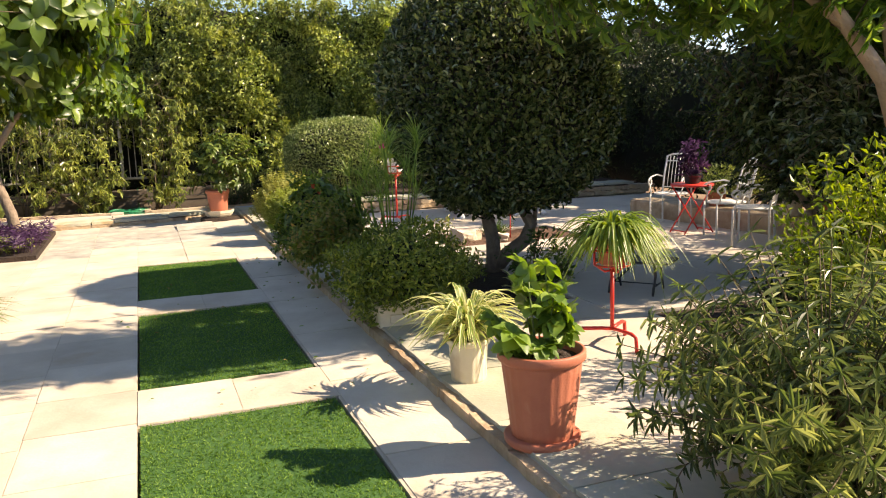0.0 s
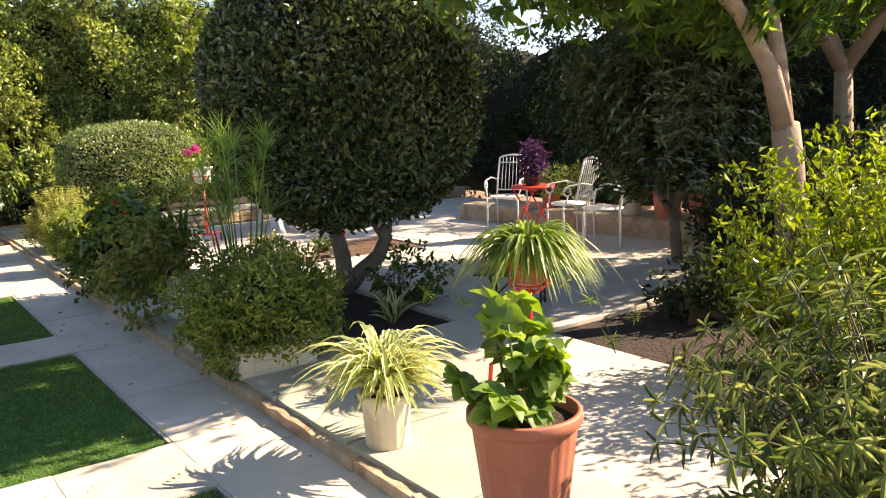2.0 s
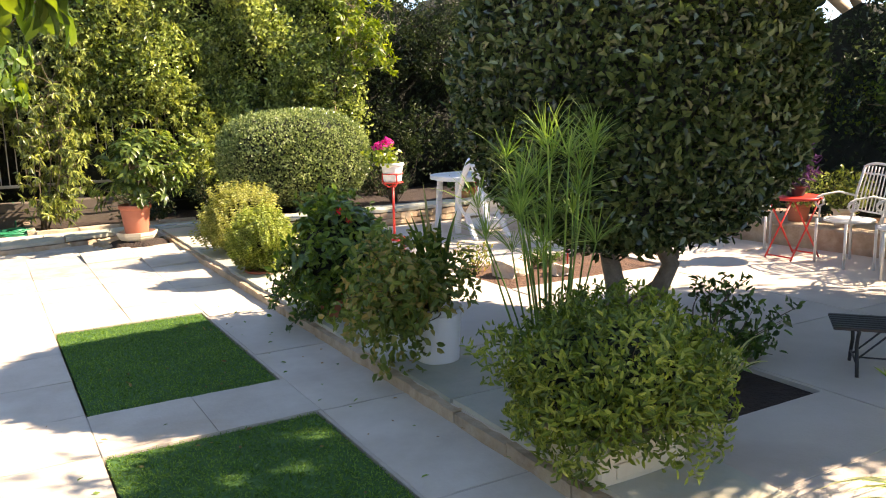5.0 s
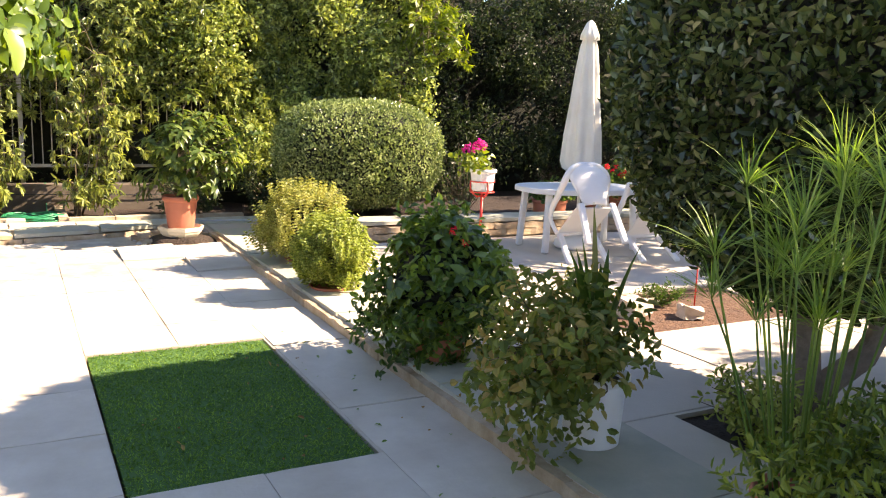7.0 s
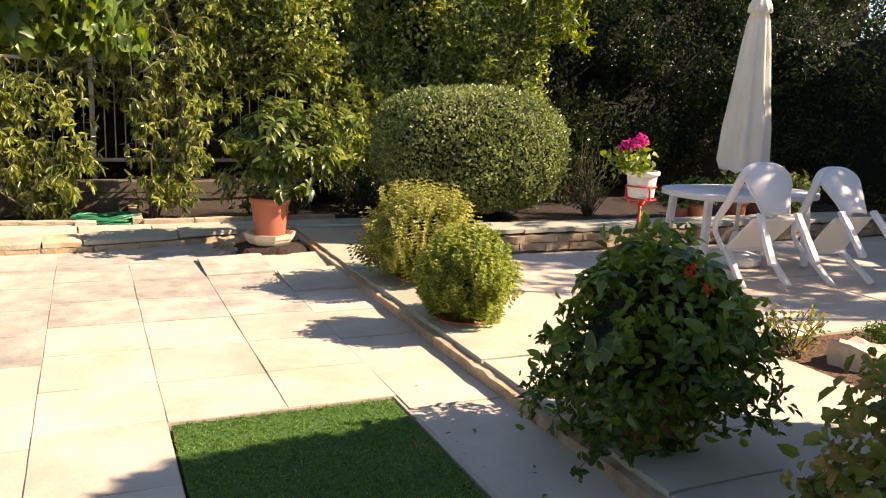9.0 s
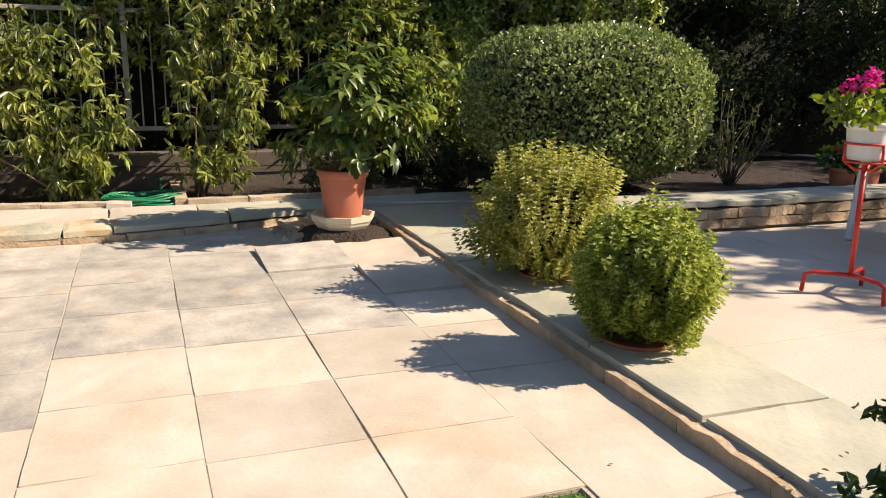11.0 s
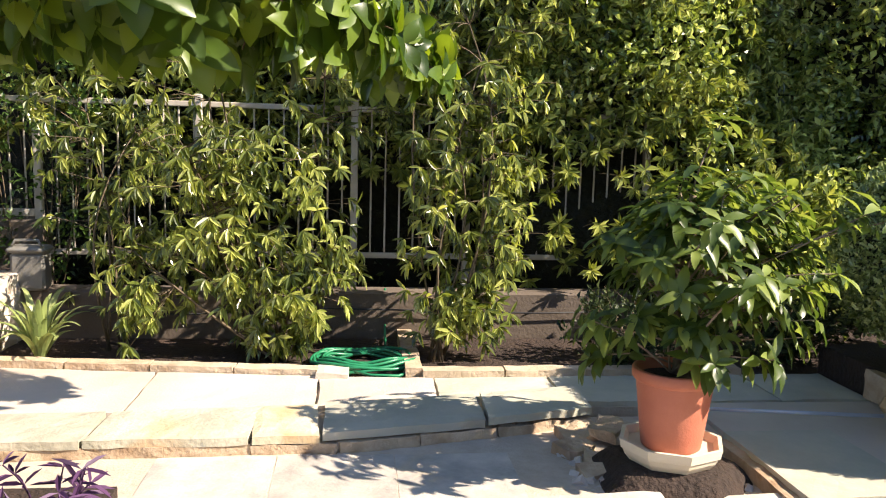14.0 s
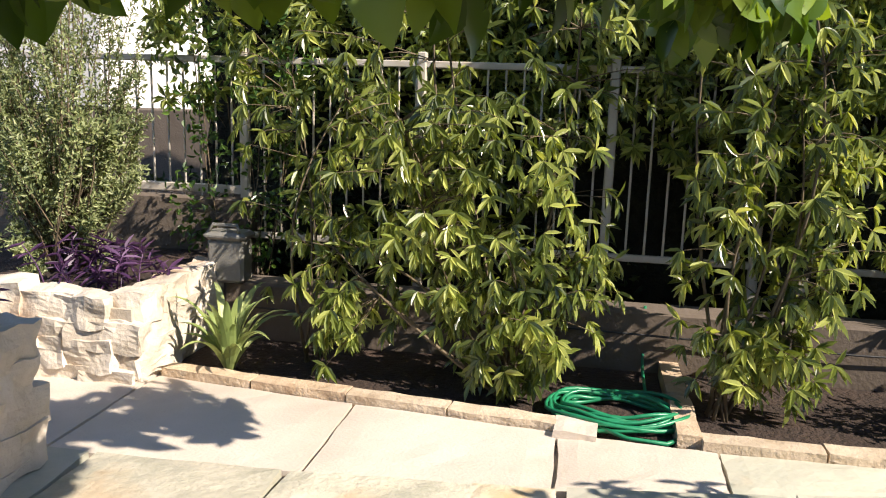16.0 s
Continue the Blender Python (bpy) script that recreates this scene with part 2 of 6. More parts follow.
L_POT = leafy("large_crinkled_leaves", (0.08, 0.15, 0.024), (0.155, 0.25, 0.040), (0.28, 0.37, 0.08), 0.45, 0.3)
L_BLADE = leafy("green_blades", (0.10, 0.17, 0.035), (0.15, 0.23, 0.05), (0.22, 0.30, 0.07), 0.4, 0.3)
L_CREAM = leafy("cream_blade_edges", (0.42, 0.44, 0.18), (0.55, 0.55, 0.26), (0.66, 0.63, 0.36), 0.4, 0.3)
L_PAPYRUS = leafy("papyrus_green", (0.08, 0.16, 0.03), (0.14, 0.24, 0.05), (0.24, 0.34, 0.08), 0.5, 0.35)
L_ALOE = leafy("aloe_green", (0.16, 0.22, 0.07), (0.24, 0.30, 0.10), (0.33, 0.38, 0.15), 0.4, 0.15)
L_PURPLE = leafy("purple_leaves", (0.035, 0.014, 0.042), (0.070, 0.028, 0.080), (0.15, 0.075, 0.165), 0.45, 0.2)
L_PINK = leafy("magenta_petals", (0.42, 0.02, 0.15), (0.56, 0.06, 0.24), (0.70, 0.16, 0.38), 0.6, 0.3)
L_SCARLET = leafy("scarlet_petals", (0.50, 0.010, 0.010), (0.66, 0.020, 0.018), (0.75, 0.05, 0.03), 0.6, 0.25)
L_DRY = leafy("dry_leaves", (0.20, 0.10, 0.03), (0.32, 0.19, 0.06), (0.42, 0.30, 0.10), 0.7, 0.2)
L_FRUIT = leafy("green_fruit", (0.22, 0.30, 0.04), (0.27, 0.34, 0.05), (0.33, 0.38, 0.07), 0.4, 0.0)


# ---- mesh tools ----
class Geo:
    """Gathers vertices and faces of one part; slot tells the material of the faces that follow."""

    def __init__(self):
        self.v, self.f, self.s, self.n, self.slot = [], [], [], 0, 0

    def add(self, verts, faces):
        verts = [tuple(p) for p in verts]
        self.v += verts
        self.f += [tuple(i + self.n for i in q) for q in faces]
        self.s += [self.slot] * len(faces)
        self.n += len(verts)
        return self

    def box(self, c, d, m=None, jitter=0.0, chamfer=0.0):
        x, y, z = d[0] / 2, d[1] / 2, d[2] / 2
        k = min(chamfer, x, y, z)
        if k:
            pts, rings = [], [(-z, k), (-z + k, 0), (z - k, 0), (z, k)]
            for h, i in rings:
                a, b = x - i, y - i
                pts += [(-a + k, -b, h), (a - k, -b, h), (a, -b + k, h), (a, b - k, h), (a - k, b, h), (-a + k, b, h), (-a, b - k, h), (-a, -b + k, h)]
            fs = [tuple(reversed(range(8))), tuple(range(24, 32))]
            fs += [(r * 8 + i, r * 8 + (i + 1) % 8, r * 8 + 8 + (i + 1) % 8, r * 8 + 8 + i) for r in range(3) for i in range(8)]
        else:
            pts = [(sx * x, sy * y, sz * z) for sz in (-1, 1) for sx, sy in ((-1, -1), (1, -1), (1, 1), (-1, 1))]
            fs = [(3, 2, 1, 0), (4, 5, 6, 7), (0, 1, 5, 4), (1, 2, 6, 5), (2, 3, 7, 6), (3, 0, 4, 7)]
        out = []
        for p in pts:
            q = Vector(p) + Vector([random.uniform(-jitter, jitter) for _ in range(3)])
            if m is not None:
                q = m @ q
            out.append(q + Vector(c))
        return self.add(out, fs)

    def tube(self, path, radii, sides=8, caps=True):
        path = [Vector(p) for p in path]
        if not hasattr(radii, "__len__"):
            radii = [radii] * len(path)
        t0 = (path[1] - path[0]).normalized()
        side = t0.orthogonal().normalized()
        pts = []
        for i, p in enumerate(path):
            t = (path[min(i + 1, len(path) - 1)] - path[max(i - 1, 0)]).normalized()
            side = (side - t * side.dot(t)).normalized()
            other = t.cross(side)
            pts += [p + (side * math.cos(a) + other * math.sin(a)) * radii[i] for a in [2 * math.pi * k / sides for k in range(sides)]]
        fs = [(i * sides + k, i * sides + (k + 1) % sides, (i + 1) * sides + (k + 1) % sides, (i + 1) * sides + k) for i in range(len(path) - 1) for k in range(sides)]
        if caps:
            fs += [tuple(reversed(range(sides))), tuple(range((len(path) - 1) * sides, len(path) * sides))]
        return self.add(pts, fs)

    def lathe(self, profile, sides=40, c=(0, 0, 0), wave=0.0, waves=0):
        pts = []
        for r, z in profile:
            for k in range(sides):
                a = 2 * math.pi * k / sides
                q = r * (1 + wave * math.cos(waves * a)) if waves else r
                pts.append((c[0] + q * math.cos(a), c[1] + q * math.sin(a), c[2] + z))
        fs = [(i * sides + k, i * sides + (k + 1) % sides, (i + 1) * sides + (k + 1) % sides, (i + 1) * sides + k) for i in range(len(profile) - 1) for k in range(sides)]
        return self.add(pts, fs)

    def part(self, name, mats, parent=None, smooth=False, at=None):
        me = bpy.data.meshes.new(name)
        me.from_pydata(self.v, [], self.f)
        mats = mats if isinstance(mats, (list, tuple)) else [mats]
        for m in mats:
            me.materials.append(m)
        me.polygons.foreach_set("material_index", self.s)
        me.polygons.foreach_set("use_smooth", [smooth] * len(self.f))
        me.update()
        ob = new(name, me)
        if at is not None:
            ob.matrix_world = at
        if parent:
            ob.parent = parent
        return ob


def tri_part(name, V, F, mats, parent=None, slots=None, smooth=False):
    """A part from arrays of points and triangles."""
    V, F = np.asarray(V, np.float32), np.asarray(F, np.int32)
    me = bpy.data.meshes.new(name)
    me.vertices.add(len(V))
    me.vertices.foreach_set("co", V.ravel())
    me.loops.add(F.size)
    me.loops.foreach_set("vertex_index", F.ravel())
    me.polygons.add(len(F))
    me.polygons.foreach_set("loop_start", np.arange(0, F.size, 3, dtype=np.int32))
    for m in mats if isinstance(mats, (list, tuple)) else [mats]:
        me.materials.append(m)
    if slots is not None:
        me.polygons.foreach_set("material_index", np.asarray(slots, np.int32))
    me.polygons.foreach_set("use_smooth", np.full(len(F), smooth))
    me.update(calc_edges=True)
    me.validate()
    ob = new(name, me)
    if parent:
        ob.parent = parent
    return ob


def unit(a):
    return a / np.maximum(np.linalg.norm(a, axis=-1, keepdims=True), 1e-9)


def leaf_arrays(P, D, N, L, W, fold=0.25, droop=0.15, cheap=False, fine=False):
    """Points and triangles of leaves that grow from P along D with their upper side to N. L: lengths, W: width to length."""
    P, D, N = np.asarray(P, float), unit(np.asarray(D, float)), np.asarray(N, float)
    S = unit(np.cross(D, N))
    U = np.cross(S, D)
    L = np.asarray(L, float).reshape(-1, 1) * np.ones((len(P), 1))
    w = L * W / 2
    up = U * w * fold * 2
    if fine:
        v, f = [P], []
        ripple = rng.uniform(-1, 1, (len(P), 1))
        for s, k in ((0.10, 0.42), (0.27, 0.86), (0.47, 1.0), (0.67, 0.84), (0.85, 0.48)):
            m = P + D * L * s - U * L * droop * s * s * 1.3
            wave = U * L * 0.03 * np.sin(s * 9 + ripple * 3)
            v += [m + S * w * k + up * k + wave, m, m - S * w * k + up * k - wave]
        v.append(P + D * L - U * L * droop * 1.3)
        f += [(0, 2, 1), (0, 3, 2)]
        for r in range(4):
            q = 1 + r * 3
            f += [(q, q + 1, q + 4), (q, q + 4, q + 3), (q + 1, q + 2, q + 5), (q + 1, q + 5, q + 4)]
        f += [(13, 14, 16), (14, 15, 16)]
    elif cheap:
        v = [P, P + D * L * 0.5 + S * w + up, P + D * L - U * L * droop, P + D * L * 0.5 - S * w + up]
        f = [(0, 1, 2), (0, 2, 3)]
    else:
        a, b = P + D * L * 0.28 - U * L * droop * 0.05, P + D * L * 0.68 - U * L * droop * 0.45
        v = [P, a + S * w * 0.85 + up, b + S * w * 0.8 + up, P + D * L - U * L * droop, b - S * w * 0.8 + up, a - S * w * 0.85 + up]
        f = [(0, 1, 2), (0, 2, 3), (0, 3, 4), (0, 4, 5)] if W > 0.1 else [(0, 1, 5), (1, 2, 4), (1, 4, 5), (2, 3, 4)]
    k = len(v)
    V = np.stack(v, 1).reshape(-1, 3)
    F = (np.arange(len(P))[:, None, None] * k + np.array(f)[None]).reshape(-1, 3)
    return V, F


def join_arrays(items):
    V, F, n = [], [], 0
    for v, f in items:
        V.append(v)
        F.append(f + n)
        n += len(v)
    return np.concatenate(V), np.concatenate(F)


def rand_dirs(n):
    return unit(rng.normal(size=(n, 3)))


def lump(p, s, seed=0.0):
    return noise.noise(Vector((p[0] * s + seed, p[1] * s, p[2] * s)))


def thing(name, label, category, at=(0, 0, 0), turn=0, group="", kind=""):
    e = new(name)
    e.empty_display_size = 0.1
    e.matrix_world = pose(*at, 0, 0, turn)
    return tagged(e, label, category, group, kind)


# ---- large structure ----
TZ = 0.08   # terrace level
KX = 1.72   # terrace edge


def slab(name, x0, y0, x1, y1, z0, z1, mat, label, category, cut=None):
    """A flat body with optional rectangular holes (x0, y0, x1, y1)."""
    xs, ys = sorted({x0, x1, *[q for c in cut or [] for q in (c[0], c[2])]}), sorted({y0, y1, *[q for c in cut or [] for q in (c[1], c[3])]})
    solid = {}
    for i in range(len(xs) - 1):
        for j in range(len(ys) - 1):
            cx, cy = (xs[i] + xs[i + 1]) / 2, (ys[j] + ys[j + 1]) / 2
            solid[i, j] = not any(c[0] < cx < c[2] and c[1] < cy < c[3] for c in cut or [])
    g = Geo()
    for (i, j), on in solid.items():
        if not on:
            continue
        a, b, c, d = xs[i], xs[i + 1], ys[j], ys[j + 1]
        g.add([(a, c, z1), (b, c, z1), (b, d, z1), (a, d, z1)], [(0, 1, 2, 3)])
        for di, dj, p, q in ((-1, 0, (a, d), (a, c)), (1, 0, (b, c), (b, d)), (0, -1, (a, c), (b, c)), (0, 1, (b, d), (a, d))):
            if not solid.get((i + di, j + dj), False):
                g.add([(*p, z0), (*q, z0), (*q, z1), (*p, z1)], [(0, 1, 2, 3)])
    return tagged(g.part(name, mat), label, category, kind="structure")


def plot(name, outline, z0, z1, mat, label, category):
    """A flat body on any outline, given anticlockwise."""
    n = len(outline)
    g = Geo()
    g.add([(x, y, z0) for x, y in outline] + [(x, y, z1) for x, y in outline], [tuple(range(n, 2 * n))] + [(i, (i + 1) % n, n + (i + 1) % n, n + i) for i in range(n)])
    return tagged(g.part(name, mat), label, category, kind="structure")


def between(x, knots):
    """Height of a broken line at x."""
    for (xa, ya), (xb, yb) in zip(knots, knots[1:]):
        if x <= xb:
            return ya + (yb - ya) * (x - xa) / (xb - xa)
    return knots[-1][1]


def step_line(x):
    return between(x, [(-6.0, 14.31), (-2.5, 14.40), (-0.2, 14.47), (1.14, 14.80)])


def joint_line(x):
    return between(x, [(-6.0, 14.72), (-1.6, 14.84), (-0.1, 14.97), (1.14, 15.20)])


def kerb_line(x):
    return between(x, [(-6.0, 15.80), (-2.6, 15.78), (-0.6, 15.57), (0.2, 15.50), (3.0, 15.57)])


plot("terrace_corner", [(1.78, 13.16), (2.96, 13.16), (2.96, 14.97), (1.78, 14.97)], -0.10, TZ - 0.01, M_TERRACE, "pale concrete corner of the raised terrace", "terrace")
ground = Geo()
ground.add([(-400, -400, -0.12), (400, -400, -0.12), (400, 400, -0.12), (-400, 400, -0.12)], [(0, 1, 2, 3)])
tagged(ground.part("ground", M_EARTH), "dry brown earth around the garden", "ground", kind="structure")

TURF = [(0.0, -0.15, 1.15, 1.9), (0.0, 2.5, 1.15, 4.6), (0.0, 5.23, 1.15, 7.42), (0.0, 8.06, 1.15, 10.12)]
pavement = slab("pavement", -4.2, -5.0, KX - 0.02, 14.95, -0.10, -0.004, M_MORTAR, "pale limestone paving with worn joints", "paving", TURF)
terrace = slab("terrace", KX + 0.03, -5.0, 9.2, 13.15, -0.10, TZ - 0.012, M_TERRACE, "raised terrace of pale concrete", "terrace",
               [(2.72, 5.95, 3.58, 7.74), (3.62, 9.05, 5.5, 10.15), (3.85, -5.0, 9.2, 5.28)])
soil_right = slab("flower_bed_right", 3.85, -5.0, 9.2, 5.28, -0.10, TZ - 0.04, M_SOIL, "dark soil bed under trees beside the terrace", "flower bed")
slab("flower_bed_topiary", 2.72, 5.95, 3.58, 7.74, -0.10, TZ - 0.04, M_SOIL, "square of dark soil let into the terrace", "flower bed")
slab("flower_bed_rocks", 3.62, 9.05, 5.5, 10.15, -0.10, TZ - 0.03, M_REDSOIL, "rectangle of red brown soil let into the terrace", "flower bed")
slab("flower_bed_hedge", 0.24, 15.60, 9.2, 18.6, -0.10, 0.06, M_SOIL, "dark soil under the hedge", "flower bed")
slab("flower_bed_back", 2.98, 13.42, 9.2, 15.60, -0.10, 0.27, M_SOIL, "raised soil bed behind a low stone wall", "flower bed")
plot("flower_bed_fence", [(-2.62, 15.84), (0.12, 15.60), (0.12, 16.58), (-2.62, 16.58)], -0.10, 0.06, M_SOIL, "dark soil bed below the fence", "flower bed")
slab("flower_bed_left", -4.2, 11.3, -1.22, 13.95, -0.10, 0.06, M_SOIL, "soil bed with purple ground cover", "flower bed")
plot("path_back", [(-6.0, 14.31)] + [(x, step_line(x)) for x in (-2.5, -0.2, 1.14)] + [(1.14, 14.98), (2.97, 14.98), (2.97, 15.58), (0.2, 15.50), (-0.6, 15.57), (-2.62, 15.78), (-6.0, 15.78)], -0.10, 0.045, M_MORTAR, "flagstone walk along the fence bed", "path")

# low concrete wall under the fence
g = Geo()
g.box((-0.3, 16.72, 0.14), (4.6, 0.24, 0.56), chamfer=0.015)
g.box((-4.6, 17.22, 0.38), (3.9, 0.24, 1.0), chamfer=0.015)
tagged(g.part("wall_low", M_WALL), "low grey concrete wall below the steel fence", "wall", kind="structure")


def rough_block(w, d, h, seed, rough=0.01, n=3):
    """A quarried block with uneven faces, centred, top at z = 0."""
    bm = bmesh.new()
    bmesh.ops.create_cube(bm, size=1)
    bmesh.ops.scale(bm, vec=(w, d, h), verts=bm.verts)
    bmesh.ops.subdivide_edges(bm, edges=[e for e in bm.edges if e.calc_length() > 0.1], cuts=n, use_grid_fill=True)
    for v in bm.verts:
        k = Vector((v.co.x * 9 + seed, v.co.y * 9, v.co.z * 9 - seed))
        v.co += noise.noise_vector(k) * rough
        v.co.z -= h / 2
    me = bpy.data.meshes.new("block")
    bm.to_mesh(me)
    bm.free()
    return me


def put_block(name, me, mat, parent, x, y, z, turn=0, tip=(0, 0)):
    me.materials.clear()
    me.materials.append(mat)
    ob = new(name, me)
    ob.matrix_world = pose(x, y, z, tip[0], tip[1], turn)
    ob.parent = parent
    return ob


# turf
def turf(x0, y0, x1, y1):
    e = thing("artificial_lawn", "rectangle of short green artificial grass between paving", "lawn", ((x0 + x1) / 2, (y0 + y1) / 2, 0), group="turf rectangles", kind="stuff")
    w, d = x1 - x0, y1 - y0
    Geo().box((0, 0, -0.03), (w, d, 0.04)).part("backing", M_TURFBASE, e)
    n = int(w * d * 7000)
    P = np.stack([rng.uniform(-w / 2, w / 2, n), rng.uniform(-d / 2, d / 2, n), np.full(n, -0.011)], 1)
    D = np.stack([rng.normal(0, 1.15, n), rng.normal(0, 1.15, n), np.ones(n)], 1)
    V, F = leaf_arrays(P, D, rand_dirs(n) * 0.5 + np.array([0, 0, 1.0]), rng.uniform(0.014, 0.027, n), 0.26, 0.1, 0.15, True)
    tri_part("blades", V, F, L_TURF, e)


for q in TURF:
    q = (q[0] + 0.016, q[1] + 0.016, q[2] - 0.016, q[3] - 0.016)
    turf(*q)


# ---- plants: general makers ----
def crown_points(n, centre, radii, shell=0.35, lumpy=0.12, seed=0.0, low=-1.0, square=2.0, under=None):
    """Points in the outer shell of an uneven crown, with outward directions."""
    d = rand_dirs(int(n * 1.3) + 10)
    d = d[d[:, 2] > low][:n]
    s = np.array([1 + lumpy * lump(q, 1.7, seed) + lumpy * 0.7 * lump(q, 4.5, seed + 9) for q in d])
    sq = np.where(d[:, 2] < 0, under or square, square)
    k = (np.abs(d) ** sq[:, None]).sum(1) ** (-1 / sq)
    depth = 1 - shell * rng.random(len(d)) ** 1.7
    return np.array(centre) + d * (k * s * depth)[:, None] * np.array(radii), d


# Solid filler inside a crown; its dark colour stands for shade between leaves.
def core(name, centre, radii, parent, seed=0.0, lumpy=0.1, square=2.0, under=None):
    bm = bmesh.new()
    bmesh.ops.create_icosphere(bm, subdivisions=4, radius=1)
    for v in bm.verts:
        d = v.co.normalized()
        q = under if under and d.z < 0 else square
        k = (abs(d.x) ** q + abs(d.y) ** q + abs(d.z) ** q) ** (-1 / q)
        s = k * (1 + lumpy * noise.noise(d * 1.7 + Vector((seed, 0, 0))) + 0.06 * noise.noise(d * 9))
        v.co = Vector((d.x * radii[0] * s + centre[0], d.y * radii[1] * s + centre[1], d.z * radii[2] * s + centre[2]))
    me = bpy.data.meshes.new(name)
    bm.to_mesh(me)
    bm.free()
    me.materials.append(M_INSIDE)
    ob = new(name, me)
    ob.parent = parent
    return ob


def foliage(parent, P, O, length, width, mat, up=0.35, loose=0.8, cheap=False, droop=0.15, fold=0.25, name="leaves"):
    """Leaves at P that face outwards (O) and grow outwards, upwards and astray."""
    n = len(P)
    D = O * 0.5 + rand_dirs(n) * loose + np.array([0, 0, up])
    N = O + rand_dirs(n) * 0.5 + np.array([0, 0, 0.35])
    L = rng.uniform(0.7, 1.25, n) * length
    V, F = leaf_arrays(P, D, N, L, width, fold, droop, cheap)
    return tagged(tri_part(name, V, F, mat, parent), kind="stuff")


def stems(parent, lines, mat=M_TWIG, sides=4, name="stems"):
    g = Geo()
    for pts, r0, r1 in lines:
        k = len(pts)
        g.tube(pts, [r0 + (r1 - r0) * i / (k - 1) for i in range(k)], sides)
    return tagged(g.part(name, mat, parent, True), kind="stuff")


def bent(a, b, sag=0.1, k=5):
    a, b = Vector(a), Vector(b)
    off = Vector((random.uniform(-1, 1), random.uniform(-1, 1), random.uniform(0, 1))) * sag * (b - a).length
    return [a.lerp(b, i / k) + off * math.sin(math.pi * i / k) for i in range(k + 1)]


def clipped(name, label, at, centre, radii, n, length, width, mat, seed, trunks, square=2.3, lumpy=0.06, bark=M_BARK, cat="bush", inner=0.86, under=None):
    """A clipped bush or tree: trunks, a dense crown of small leaves over a solid core in shade colour."""
    e = thing(name, label, cat, at)
    core("shade_core", centre, [r * inner for r in radii], e, seed, lumpy, square, under)
    P, O = crown_points(n, centre, radii, 0.12, lumpy, seed, -1.0, square, under)
    foliage(e, P, O, length, width * 1.15, mat, 0.3, 1.0, True, fold=0.35)
    P, O = crown_points(n // 14, centre, [r * 1.025 for r in radii], 0.03, lumpy, seed, -1.0, square, under)
    foliage(e, P, O, length * 1.25, width, mat, 0.5, 0.6, name="young_shoots")
    g = Geo()
    for pts, r0, r1 in trunks:
        g.tube(pts, [r0 + (r1 - r0) * i / (len(pts) - 1) for i in range(len(pts))], 10)
    g.part("trunk", bark, e, True)
    return e


def loose_bush(name, label, at, base_r, centre, radii, n_stem, n_leaf, length, width, mat, seed, up=0.4, stem=M_TWIG, shell=0.75, droop=0.2, dark=None, cat="bush", lumpy=0.25):
    """An unclipped bush: many stems that fork, leaves along and round their ends."""
    e = thing(name, label, cat, at)
    T, O = crown_points(n_stem, centre, radii, 0.35, lumpy, seed)
    lines = []
    for p in T:
        a = random.uniform(0, 6.283)
        b = (base_r * math.cos(a) * random.random(), base_r * math.sin(a) * random.random(), 0)
        lines.append((bent(b, p, 0.12), 0.006, 0.002))
    stems(e, lines, stem)
    along = rng.uniform(0.25, 1.0, n_leaf) ** 0.6
    which = rng.integers(0, len(lines), n_leaf)
    P = np.empty((n_leaf, 3))
    for i, (w, s) in enumerate(zip(which, along)):
        pts = lines[w][0]
        k = min(int(s * (len(pts) - 1)), len(pts) - 2)
        P[i] = pts[k].lerp(pts[k + 1], s * (len(pts) - 1) - k)
    P += rng.normal(0, length * 0.55, (n_leaf, 3))
    P[:, 2] = np.maximum(P[:, 2], 0.01)
    O = unit(P - np.array(centre) * np.array([1, 1, 0.7]))
    foliage(e, P, O, length, width, mat, up, 0.9, mat in (L_HEDGESHADE, L_LIME, L_BUSH) or length < 0.03, droop=droop)
    return e


def whorls(C, A, per, length, width, droop=0.5, spread=0.9, cheap=False, fine=False):
    """Rosettes of leaves at C round the axes A."""
    n = len(C)
    C, A = np.repeat(C, per, 0), np.repeat(unit(A), per, 0)
    ang = np.tile(np.arange(per) * 2 * math.pi / per, n) + np.repeat(rng.uniform(0, 6.28, n), per) + rng.normal(0, 0.25, n * per)
    s = unit(np.cross(A, np.array([0.31, 0.2, 0.93])))
    t = np.cross(A, s)
    R = s * np.cos(ang)[:, None] + t * np.sin(ang)[:, None]
    D = A * (1.15 - spread) + R * spread + rng.normal(0, 0.12, R.shape)
    D[:, 2] -= droop * rng.uniform(0.2, 1.0, len(D))
    N = A + R * 0.3
    return leaf_arrays(C, D, N, rng.uniform(0.65, 1.2, len(D)) * length, width, 0.18, 0.22, cheap, fine)


